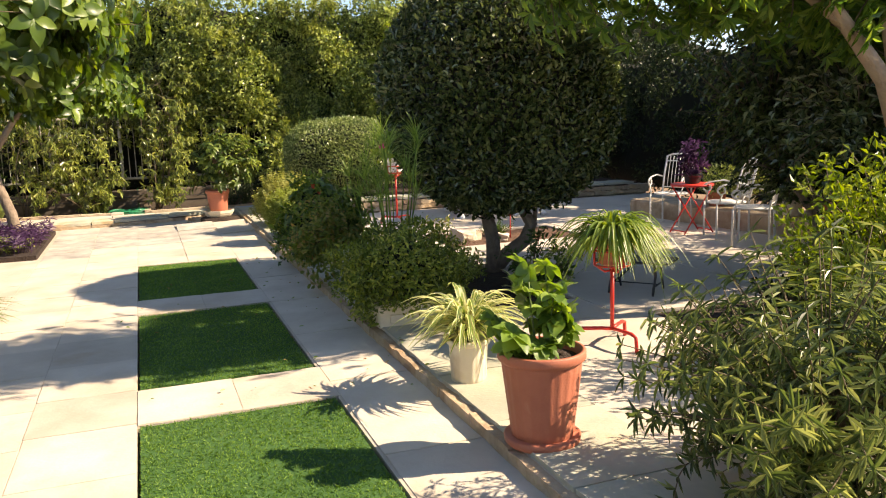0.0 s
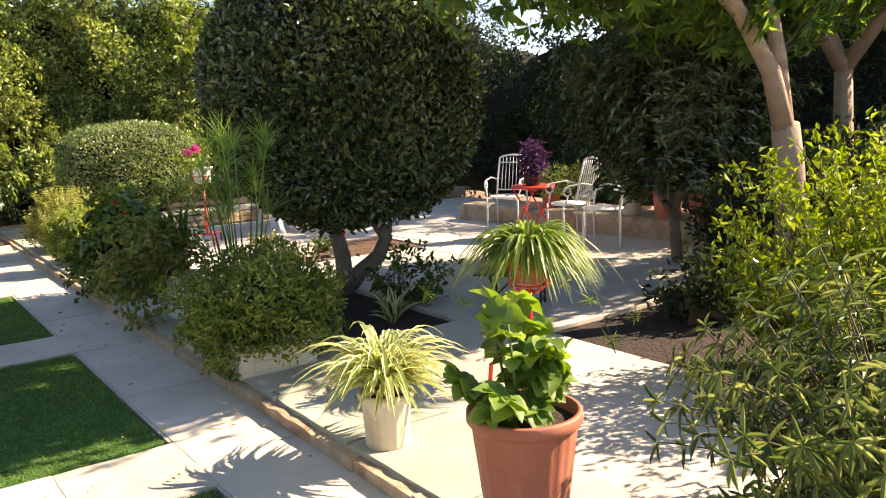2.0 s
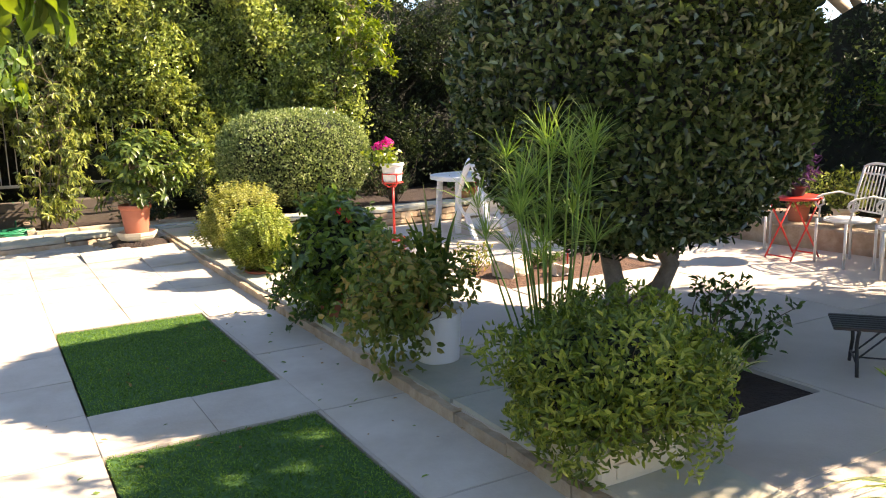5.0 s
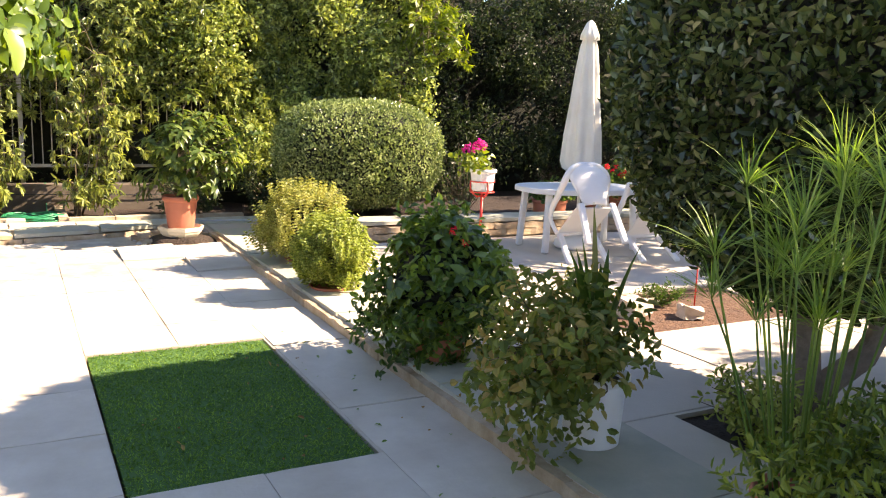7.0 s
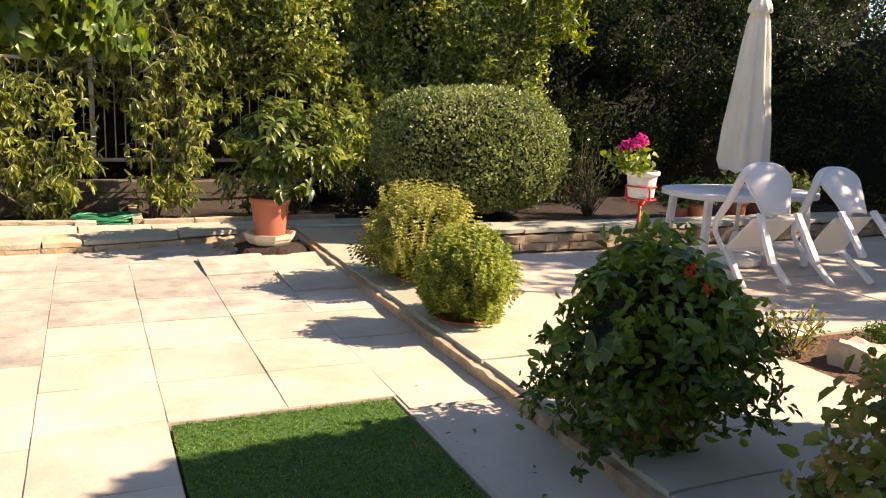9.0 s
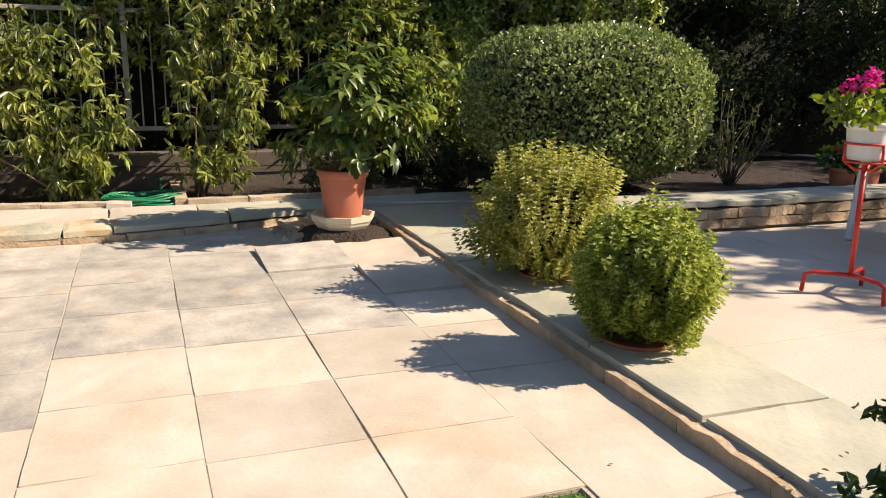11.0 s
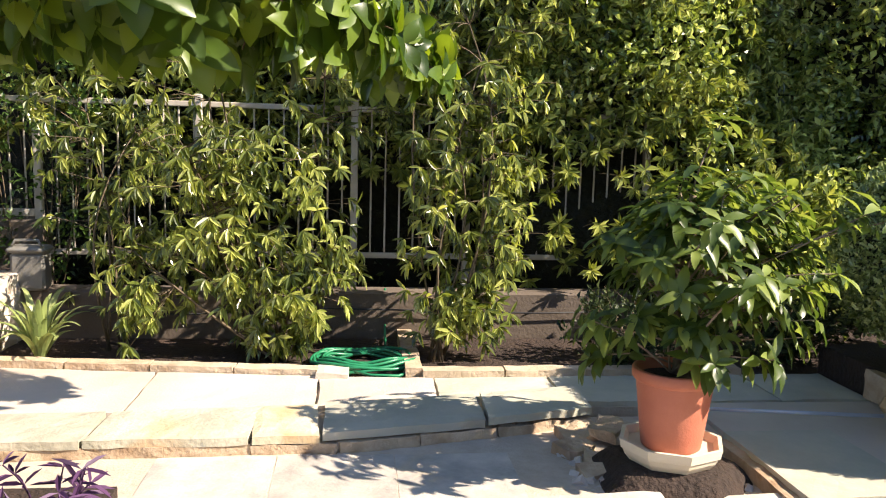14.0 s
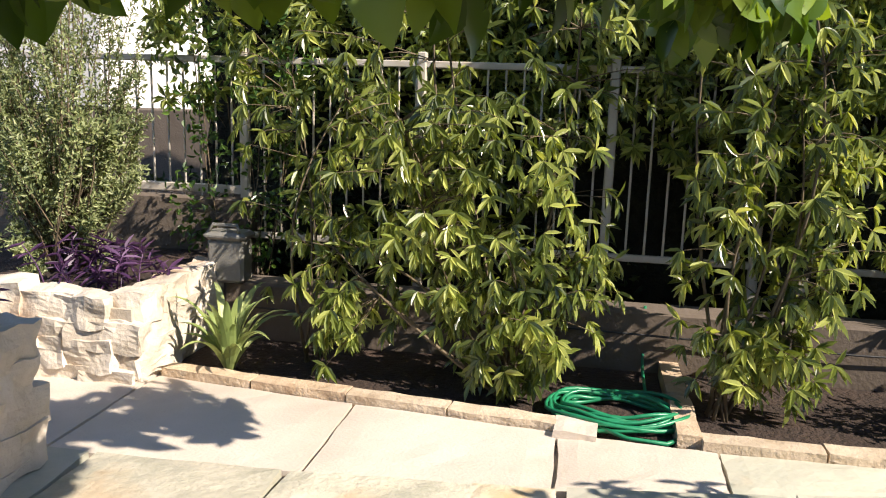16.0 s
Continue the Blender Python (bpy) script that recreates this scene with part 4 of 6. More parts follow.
# low stone ledge with pots behind the chairs
g = Geo()
g.box((7.75, 8.3, 0.16), (0.75, 4.6, 0.30), pose(0, 0, 0, 0, 0, 6), chamfer=0.02)
ledge = tagged(g.part("ledge", M_KERB), "low rough stone ledge behind the chairs", "ledge", kind="structure")
for x, y, r, h, mat, lf, ln in ((7.65, 7.2, 0.19, 0.34, M_TERRACOTTA, L_DEEP, 0.09), (7.7, 6.75, 0.18, 0.32, M_TERRACOTTA, L_SHRUB, 0.1), (7.62, 8.55, 0.13, 0.2, M_CREAM, L_WHORL, 0.06),
                               (7.6, 9.1, 0.14, 0.2, M_TERRACOTTA, L_HEDGE, 0.06), (7.65, 7.75, 0.14, 0.2, M_CREAM, L_SHRUB, 0.08)):
    e = thing("potted_plant", "leafy potted plant standing on the stone ledge", "potted plant", (x, y, 0.31), group="pots on the ledge")
    pot(e, r, r * 0.75, h, mat)
    P, O = crown_points(650, (0, 0, h + 0.16), (r * 1.9, r * 1.9, 0.24), 0.7, 0.3, x + y)
    stems(e, [(bent((0, 0, h - 0.05), tuple(P[i]), 0.1), 0.004, 0.002) for i in range(24)])
    foliage(e, P, O, ln, 0.4, lf, 0.3, 0.9)

# white plastic table, parasol, tipped chairs
TB = (5.45, 12.22, TZ)
e = thing("plastic_table", "white oval plastic garden table", "table", TB, -4)
g = Geo()
def oval(a, b, k=40):
    return [(a * math.copysign(abs(math.cos(t)) ** 0.7, math.cos(t)), b * math.copysign(abs(math.sin(t)) ** 0.7, math.sin(t))) for t in [2 * math.pi * i / k for i in range(k)]]
rings = [(0.97, 0.66), (1.0, 0.665), (1.0, 0.715), (0.985, 0.72), (0.05, 0.72)]
pts = [(x * s, y * s, z) for s, z in rings for x, y in oval(0.76, 0.48)]
fs = [(i * 40 + k, i * 40 + (k + 1) % 40, i * 40 + 40 + (k + 1) % 40, i * 40 + 40 + k) for i in range(4) for k in range(40)] + [tuple(range(160, 200)), tuple(reversed(range(40)))]
g.add(pts, fs)
g.part("top", M_WHITE, e)
for sx in (-1, 1):
    for sy in (-1, 1):
        Geo().box((sx * 0.58, sy * 0.28, 0.335), (0.075, 0.055, 0.67), pose(0, 0, 0, sy * 3, -sx * 3), chamfer=0.012).part("leg", M_WHITE, e)

e = thing("parasol", "closed cream canvas parasol standing through the table", "parasol", TB)
g = Geo()
g.tube([(0, 0, 0.05), (0, 0, 2.5)], 0.020, 10)
g.part("pole", M_WHITE, e, True)
g = Geo()
prof = []
sides = 48
cols = []
for r, z in ((0.205, 0.90), (0.235, 0.98), (0.215, 1.3), (0.165, 1.7), (0.13, 2.05), (0.10, 2.28), (0.085, 2.36), (0.12, 2.37), (0.11, 2.43), (0.05, 2.55), (0.012, 2.58)):
    ring = []
    for k in range(sides):
        a = 2 * math.pi * k / sides
        q = 0.9 * r * (1 + (0.17 if z < 2.36 else 0.07) * math.cos(8 * a + z * 0.6) + 0.05 * math.sin(3 * a + z))
        ring.append((q * math.cos(a), q * math.sin(a), z + (0.02 * math.cos(8 * a) if z < 1 else 0)))
    cols += ring
g.add(cols, [(i * sides + k, i * sides + (k + 1) % sides, (i + 1) * sides + (k + 1) % sides, (i + 1) * sides + k) for i in range(10) for k in range(sides)])
g.part("canopy", M_CLOTH, e, True)
g = Geo()
g.lathe([(0.0, 0.0), (0.24, 0.0), (0.26, 0.03), (0.25, 0.09), (0.08, 0.13), (0.04, 0.3), (0.03, 0.32)], 32)
g.part("foot", M_WHITE, e, True)


def smooth_line(knots, cuts):
    """A rounded line through the knots."""
    q = [Vector(k) for k in knots]
    q = [q[0] * 2 - q[1]] + q + [q[-1] * 2 - q[-2]]
    out = []
    for i in range(1, len(q) - 2):
        for c in range(cuts):
            t = c / cuts
            out.append(tuple(0.5 * (2 * q[i] + (q[i + 1] - q[i - 1]) * t + (2 * q[i - 1] - 5 * q[i] + 4 * q[i + 1] - q[i + 2]) * t * t + (3 * q[i] - q[i - 1] - 3 * q[i + 1] + q[i + 2]) * t ** 3)))
    return out + [tuple(q[-2])]


def plastic_chair():
    c = thing("plastic_chair", "white moulded plastic chair tipped against the table", "chair", (0, 0, 0), 0, "tipped plastic chairs")
    g = Geo()
    # back: a fan shaped shell with a round top
    side = smooth_line([(0.135, 0.235, 0.43), (0.165, 0.265, 0.53), (0.205, 0.29, 0.64), (0.225, 0.305, 0.72), (0.212, 0.32, 0.785), (0.165, 0.332, 0.835), (0.09, 0.34, 0.866), (0.012, 0.343, 0.876)], 4)
    cols, rows, pts = 13, len(side), []
    for layer in (0, 0.014):
        for x, y, z in side:
            for i in range(cols):
                u = -1 + 2 * i / (cols - 1)
                pts.append((x * u, y + 0.035 * (1 - u * u) * (x / 0.2) + layer, z))
    n = rows * cols
    fs = []
    for j in range(rows - 1):
        for i in range(cols - 1):
            k = j * cols + i
            fs += [(k, k + 1, k + cols + 1, k + cols), (n + k, n + k + cols, n + k + cols + 1, n + k + 1)]
    rim = [j * cols for j in range(rows)] + [(rows - 1) * cols + i for i in range(1, cols)] + [j * cols + cols - 1 for j in range(rows - 2, -1, -1)] + [i for i in range(cols - 2, 0, -1)]
    fs += [(rim[a], rim[(a + 1) % len(rim)], n + rim[(a + 1) % len(rim)], n + rim[a]) for a in range(len(rim))]
    g.add(pts, fs)
    g.part("backrest", M_WHITE, c, True)
    s = Geo()
    s.box((0, 0.0, 0.42), (0.44, 0.44, 0.022), chamfer=0.01)
    s.box((0, -0.215, 0.40), (0.42, 0.02, 0.05), chamfer=0.006)
    s.part("seat", M_WHITE, c)
    for sx in (-1, 1):
        l = Geo()
        l.box((sx * 0.215, -0.21, 0.21), (0.07, 0.04, 0.43), pose(0, 0, 0, 5, -sx * 4), chamfer=0.012)
        l.part("leg", M_WHITE, c)
        Geo().box((sx * 0.20, 0.24, 0.21), (0.075, 0.04, 0.46), pose(0, 0, 0, -9, -sx * 4), chamfer=0.012).part("leg", M_WHITE, c)
    for sx in (-1, 1):
        a = Geo()
        pts = smooth_line([(0.0, 0.352, 0.878), (sx * 0.09, 0.35, 0.866), (sx * 0.17, 0.335, 0.832), (sx * 0.228, 0.30, 0.775), (sx * 0.262, 0.22, 0.715), (sx * 0.278, 0.08, 0.665), (sx * 0.28, -0.08, 0.635), (sx * 0.272, -0.18, 0.58), (sx * 0.25, -0.215, 0.49), (sx * 0.235, -0.22, 0.40)], 3)
        a.tube(pts, [0.022 + 0.014 * math.sin(math.pi * min(1, i / (len(pts) - 1) * 1.25)) for i in range(len(pts))], 12)
        a.part("armrest", M_WHITE, c, True)
    return c


def tip(x, y, turn, lean):
    return pose(x, y, TZ, 0, 0, turn) @ pose(0, 0, 0, lean) @ pose(0, 0.23, 0.0)


pc = plastic_chair()
pc.matrix_world = tip(4.87, 11.24, 174, 43)
copy_thing(pc, tip(5.72, 11.10, 178, 52))

# ---- back bed: low stone wall, round bush, geraniums ----
clipped("round_bush", "large round clipped box bush in the raised bed", (3.56, 14.40, 0.27), (0.0, 0, 0.74), (1.02, 0.98, 0.66), 38000, 0.035, 0.55, L_ROUND, 61.0,
        [([(0.0, 0, -0.03), (0.05, 0, 0.2), (0.1, 0.05, 0.5)], 0.05, 0.03), ([(-0.15, 0.1, -0.03), (-0.2, 0.1, 0.2), (-0.3, 0.1, 0.5)], 0.045, 0.03), ([(0.3, 0.05, -0.03), (0.42, 0, 0.25), (0.5, 0, 0.5)], 0.04, 0.03)],
        2.6, 0.05, inner=0.92)
red_stand((3.66, 11.42, TZ), 0.87, 10, 0.115)
e = thing("potted_geranium", "white pot of magenta geraniums on a red stand", "potted plant", (3.66, 11.42, 0.86))
pot(e, 0.135, 0.10, 0.21, M_WHITE, 0.03, 14)
P, O = crown_points(190, (-0.10, 0, 0.28), (0.2, 0.16, 0.12), 0.8, 0.3, 71.0)
stems(e, [(bent((0, 0, 0.18), tuple(P[i]), 0.1), 0.004, 0.002) for i in range(0, 190, 5)], M_STEM)
foliage(e, P[:110], O[:110], 0.06, 0.9, L_LIME, 0.1, 0.9)
flowers(e, [(-0.14, -0.06, 0.42), (-0.08, -0.05, 0.45), (-0.02, 0.0, 0.43), (-0.19, 0.0, 0.40)], L_PINK, 0.036, 40, 0.03)
for x, y, col in ((6.0, 13.75, 0), (6.25, 13.7, 1), (6.95, 13.8, 2), (7.4, 13.9, 2)):
    e = thing("geranium", "scarlet flowering geranium in a clay pot", "potted plant", (x, y, 0.27), group="red geraniums")
    pot(e, 0.13, 0.10, 0.18, M_TERRACOTTA)
    h = (0.32, 0.34, 0.55, 0.5)[col]
    P, O = crown_points(260, (0, 0, 0.12 + h / 2), (0.22, 0.22, h / 2), 0.8, 0.3, x)
    foliage(e, P, O, 0.06, 0.8, L_DEEP, 0.1, 0.9)
    flowers(e, [(random.uniform(-0.18, 0.18), random.uniform(-0.2, 0.05), h * random.uniform(0.75, 1.2)) for _ in range(6)], L_SCARLET, 0.03, 26, 0.026)
loose_bush("bush", "bright green low bush in the raised bed", (7.75, 13.9, 0.27), 0.15, (0, 0, 0.30), (0.55, 0.45, 0.3), 60, 2600, 0.05, 0.55, L_HEDGE, 74.0)
loose_bush("shrub", "bare twiggy shrub with few leaves", (5.0, 14.1, 0.27), 0.05, (0, 0, 0.5), (0.5, 0.3, 0.4), 40, 160, 0.04, 0.5, L_DEEP, 75.0)

# ---- corner pot on its dish ----
e = thing("potted_tree", "terracotta pot with a glossy large leafed shrub in an octagonal dish", "potted plant", (1.31, 14.08, 0.095))
Geo().lathe([(0.0, 0.0), (0.20, 0.0), (0.225, 0.03), (0.235, 0.055), (0.245, 0.06), (0.255, 0.105), (0.235, 0.105), (0.215, 0.07), (0.001, 0.06)], 8).part("dish", M_CREAM, e)
pot(e, 0.20, 0.14, 0.385, M_TERRACOTTA, 0.05, 0, 0.065)
T, O = crown_points(76, (0.16, 0.02, 0.92), (0.60, 0.52, 0.54), 0.45, 0.4, 81.0)
T = T[T[:, 2] > 0.62]
T = np.concatenate([T, np.array([(0.62, -0.2, 0.95), (0.75, -0.3, 1.25), (0.82, -0.32, 1.2), (-0.42, 0.0, 0.5), (-0.48, 0.1, 0.62), (-0.45, -0.1, 0.7), (0.3, -0.35, 0.58), (0.05, -0.3, 0.55), (0.15, 0, 1.62), (0.5, -0.3, 0.75)])])
lines = [([Vector((0, 0, 0.4)), Vector((0.02, 0, 0.62)), Vector((0.0, 0.03, 0.9)), Vector((0.05, 0.02, 1.3))], 0.022, 0.012)]
C, A = [], []
for p in T:
    b = (random.uniform(-0.03, 0.03), random.uniform(-0.03, 0.03), min(0.42 + 0.6 * random.random(), max(p[2] - 0.05, 0.42)))
    pts = bent(b, tuple(p), 0.1)
    lines.append((pts, 0.007, 0.003))
    for q in (pts[-1], pts[-1].lerp(pts[-2], 0.5), pts[-2], pts[-3]):
        C.append(tuple(q))
        A.append(tuple((pts[-1] - pts[0]).normalized() + Vector((0, 0, 0.5))))
stems(e, lines, M_BARK)
V, F = whorls(np.array(C), np.array(A), 5, 0.125, 0.38, 0.60, 0.80, fine=True)
tri_part("leaves", V, F, L_GLOSSY, e, smooth=True)

g = Geo()
g.lathe([(0.44, -0.06), (0.38, 0.0), (0.30, 0.07), (0.22, 0.092), (0.001, 0.096)], 24, (1.31, 14.08, 0), 0.1, 5)
tagged(g.part("soil_mound", M_SOIL, None, True), "mound of dark soil in the broken paving", "soil", kind="structure")
# rubble and pebbles in the broken corner
g = Geo()
for k in range(90):
    x, y, r = random.uniform(0.85, 1.68), random.uniform(13.92, 14.42), random.uniform(0.012, 0.035)
    m = Matrix.Rotation(random.uniform(0, 6), 3, Vector((random.random(), random.random(), random.random() + 0.1)))
    g.box((x, y, -0.02 + r * 0.5), (r * 2, r * 1.4, r), m, r * 0.3)
tagged(g.part("gravel", M_GRAVEL), "loose pale pebbles in the broken paving", "gravel", kind="stuff")
for x, y, w, t, z in ((0.92, 14.40, 0.24, 30, 0.045), (1.02, 14.62, 0.30, 15, 0.05), (1.16, 14.58, 0.26, 60, 0.09), (1.62, 14.52, 0.2, 50, 0.04), (0.95, 14.12, 0.16, 12, 0.03), (1.00, 14.27, 0.2, 75, 0.035)):
    w *= 0.75
    me = rough_block(w, w * 0.7, w * 0.32, x * 13 + y, 0.030, 4)
    me.materials.append(M_KERB)
    r = new("broken_stone", me)
    r.matrix_world = pose(x, y, z, 6, -5, t)
    tagged(r, "broken piece of brown stone beside the corner pot", "stone", "broken stones")
e = thing("garden_tool", "long blue grey pole with a wooden head lying on the wall", "tool", (1.72, 14.55, 0.17), 0)
g = Geo()
g.tube([(-0.1, 0.0, 0.012), (0.9, -0.16, 0.014)], 0.011, 8)
g.part("pole", M_METAL, e, True)
Geo().box((0.98, -0.22, 0.05), (0.09, 0.26, 0.10), pose(0, 0, 0, 12, 20, 25), chamfer=0.02).part("head", M_WOOD, e)

# ---- fence, hedges ----
fence = thing("fence", "cream painted steel bar fence on a low wall", "fence", (0, 17.2, 0.0), kind="structure")
g = Geo()
g.box((-1.3, 0, 1.82), (9.6, 0.04, 0.045), chamfer=0.006)
g.box((0.4, 0, 0.62), (6.2, 0.04, 0.045), chamfer=0.006)
g.box((-4.4, 0, 0.93), (3.4, 0.045, 0.06), chamfer=0.006)
g.part("rails", M_FENCE, fence)
post = Geo().box((0, 0, 0.95), (0.06, 0.06, 1.9), chamfer=0.008).part("post", M_FENCE, fence)
post.location = (-2.70, 0, 0)
for k in (1, 2, 3, 4, 5, 8):
    p = new("post", post.data)
    p.parent, p.location = fence, (-2.70 + k * 1.24 - (6.5 if k == 8 else 0), 0, 0)
bar = Geo().tube([(0, 0, 0.62), (0, 0, 1.82)], 0.008, 6).part("bar", M_FENCE, fence)
bar.location = (-6.1, 0, 0)
for k in range(1, 81):
    b = new("bar", bar.data)
    b.parent, b.location = fence, (-6.1 + k * 0.118, 0, 0)

def clumps(parent, centres, radii, per, length, width, mat, face=(0, -1, 0.35), cheap=False, name="leaves"):
    """Rounded clumps of leaves that look to the light."""
    n = len(centres)
    R = np.repeat(np.asarray(radii, float), per)
    C = np.repeat(np.asarray(centres, float), per, 0)
    d = unit(rng.normal(size=(n * per, 3)) + np.array(face) * 0.9)
    P = C + d * (R * (1 - 0.45 * rng.random(n * per) ** 1.5))[:, None] * np.array([1.0, 0.8, 1.0])
    return foliage(parent, P, d, length, width, mat, -0.05, 0.8, cheap, 0.3, name=name)


def thicket(parent, x0, x1, y, z0, z1, n, mat, seed, per=120, length=0.08, width=0.42, deep=0.7, wave=0.45, cheap=False, r=(0.22, 0.48), size=1.0):
    """An unclipped hedge as a mass of clumps with an uneven top and front, and a solid inside painted as shade."""
    C, R = [], []
    for _ in range(n):
        x = random.uniform(x0, x1)
        top = z1 + wave * lump((x, 0, 0), 0.6, seed) + wave * lump((x, 0, 0), 1.9, seed + 4)
        z = z0 + (top - z0) * random.random() ** 0.9
        C.append((x, y + deep * (lump((x, 0, z), 0.8, seed + 8) + 0.35 * random.uniform(-1, 1)), z))
        R.append(random.uniform(*r))
    clumps(parent, C, R, per, length, width, mat, cheap=cheap)
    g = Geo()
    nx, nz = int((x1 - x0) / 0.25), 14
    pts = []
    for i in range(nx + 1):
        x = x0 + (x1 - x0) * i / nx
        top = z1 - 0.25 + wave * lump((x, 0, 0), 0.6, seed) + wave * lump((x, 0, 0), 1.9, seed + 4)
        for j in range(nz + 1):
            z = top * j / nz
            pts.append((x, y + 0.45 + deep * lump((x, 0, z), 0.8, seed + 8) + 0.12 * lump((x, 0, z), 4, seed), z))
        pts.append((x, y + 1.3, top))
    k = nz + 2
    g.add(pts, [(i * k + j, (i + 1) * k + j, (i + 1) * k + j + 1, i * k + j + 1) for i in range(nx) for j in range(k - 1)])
    g.part("shade_core", M_INSIDE, parent, True)
    if not cheap:
        lines = []
        for _ in range(int((x1 - x0) * 3)):
            xx = random.uniform(x0, x1)
            lines.append((bent((xx, y + random.uniform(-0.1, 0.3), 0.0), (xx + random.uniform(-0.25, 0.25), y + random.uniform(-0.2, 0.2), random.uniform(1.0, 1.9)), 0.08), 0.016, 0.005))
        stems(parent, lines, M_TWIG)


def sprays(parent, x0, x1, y, z0, z1, n, seed, per=9, length=0.105, width=0.26, deep=0.7):
    """Young shoots on the face of a hedge, each with a drooping rosette of narrow leaves."""
    C, A, lines = [], [], []
    for _ in range(n):
        x, z = random.uniform(x0, x1), random.uniform(z0, z1)
        if lump((x, 0, z), 1.5, seed + 30) < -0.12:
            continue
        p = Vector((x, y + deep * lump((x, 0, z), 0.8, seed + 8) - random.uniform(-0.12, 0.16), z))
        a = Vector((random.uniform(-0.5, 0.5), -0.8, random.uniform(-0.1, 0.7)))
        lines.append((bent(p - a * 0.25, p, 0.1), 0.004, 0.002))
        for k in (0, 0.05):
            C.append(tuple(p - a * k))
            A.append(tuple(a))
    stems(parent, lines, M_TWIG, 3, name="shoots")
    V, F = whorls(np.array(C), np.array(A), per, length, width * 1.15, 0.7, 0.8, True)
    return tagged(tri_part("rosettes", V, F, L_WHORL, parent), kind="stuff")


hedge = thing("hedge", "tall dense green hedge growing round the steel fence", "hedge", (0, 17.5, 0), kind="stuff")
thicket(hedge, -3.3, 1.0, 0.05, 1.45, 4.3, 160, L_HEDGE, 91.0, width=0.5, cheap=True)
sprays(hedge, -2.4, 1.2, -0.42, 0.45, 1.9, 200, 92.0, deep=0.15)
sprays(hedge, -3.3, 1.0, -0.28, 1.5, 4.2, 900, 91.0)
hedge_two = thing("hedge", "tall light green hedge with small shining leaves", "hedge", (0, 17.0, 0), kind="stuff")
thicket(hedge_two, 0.85, 2.5, -0.2, 1.6, 4.1, 90, L_HEDGE, 93.0, 120, 0.072, 0.56, cheap=True)
thicket(hedge_two, 2.5, 5.6, -0.2, 0.55, 4.1, 230, L_HEDGE, 93.0, 125, 0.075, 0.56, cheap=True)
sprays(hedge_two, 0.85, 4.4, -0.5, 1.5, 4.0, 800, 93.0)
sprays(hedge_two, 0.85, 2.6, -0.4, 0.5, 1.5, 90, 96.0)
sprays(hedge_two, 2.6, 4.4, -0.5, 0.6, 1.5, 160, 93.0)
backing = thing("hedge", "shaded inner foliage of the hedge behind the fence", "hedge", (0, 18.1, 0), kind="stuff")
thicket(backing, -2.6, 5.0, 0.0, 0.15, 3.4, 170, L_HEDGESHADE, 94.0, 90, 0.085, 0.42, cheap=True)
dark = thing("hedge", "tall hedge closing the garden beyond the parasol, shade in its leaf colour", "hedge", (0, 17.5, 0), kind="stuff")
thicket(dark, 5.3, 13.5, 0.0, 0.5, 4.0, 330, L_HEDGESHADE, 95.0, 90, 0.085, 0.42, cheap=True)
side = thing("hedge", "hedge along the side of the terrace, shade in its leaf colour", "hedge", (9.9, 0, 0), -90, kind="stuff")
thicket(side, -17.0, 6.0, 0.0, 0.1, 2.95, 460, L_HEDGESHADE, 97.0, 70, 0.09, 0.42, cheap=True, wave=0.35)
low_dark = thing("hedge", "low bushes behind the fence by the street, shade in their leaf colour", "hedge", (0, 18.4, 0), kind="stuff")
thicket(low_dark, -7.5, -2.5, 0.0, -0.1, 0.75, 80, L_HEDGESHADE, 98.0, 70, 0.07, 0.45, cheap=True, wave=0.3)
vine = thing("climbing_plant", "thin dark vine climbing round the fence post", "climbing plant", (-2.75, 17.15, 0.4))
clumps(vine, [(random.uniform(-0.35, 0.5), random.uniform(-0.1, 0.1), random.uniform(0.1, 1.9)) for _ in range(34)], [random.uniform(0.08, 0.2) for _ in range(34)], 40, 0.05, 0.55, L_DEEP)
stems(vine, [(bent((random.uniform(-0.1, 0.3), 0, -0.3), (random.uniform(-0.4, 0.5), 0.05, random.uniform(1, 2)), 0.1), 0.006, 0.003) for _ in range(8)])
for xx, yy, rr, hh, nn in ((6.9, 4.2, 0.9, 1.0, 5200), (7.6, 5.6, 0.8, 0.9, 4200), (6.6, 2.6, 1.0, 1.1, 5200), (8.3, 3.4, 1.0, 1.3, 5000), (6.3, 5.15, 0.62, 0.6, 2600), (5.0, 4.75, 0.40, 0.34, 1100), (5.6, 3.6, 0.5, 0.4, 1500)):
    loose_bush("bush", "leafy bush filling the shaded bed, shade in its leaf colour", (xx, yy, 0.03), 0.25, (0, 0, hh * 0.75), (rr, rr, hh * 0.75), 90, nn, 0.085, 0.45, L_HEDGESHADE, xx * 3)

me = rough_block(0.34, 0.28, 0.24, 31.0, 0.06, 5)
me.materials.append(M_WALL)
r = new("boulder", me)
r.matrix_world = pose(5.0, 4.72, 0.20, 4, -6, 35)
tagged(r, "rounded brown boulder lying on the dark soil", "stone")

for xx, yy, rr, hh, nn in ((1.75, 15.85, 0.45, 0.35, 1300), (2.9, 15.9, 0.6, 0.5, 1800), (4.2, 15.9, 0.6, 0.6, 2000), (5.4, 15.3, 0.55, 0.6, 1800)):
    loose_bush("bush", "low leafy bush under the hedge, shade in its leaf colour", (xx, yy, 0.1), 0.12, (0, 0, hh * 0.75), (rr, rr, hh * 0.75), 50, nn, 0.06, 0.48, L_HEDGESHADE, xx * 5)

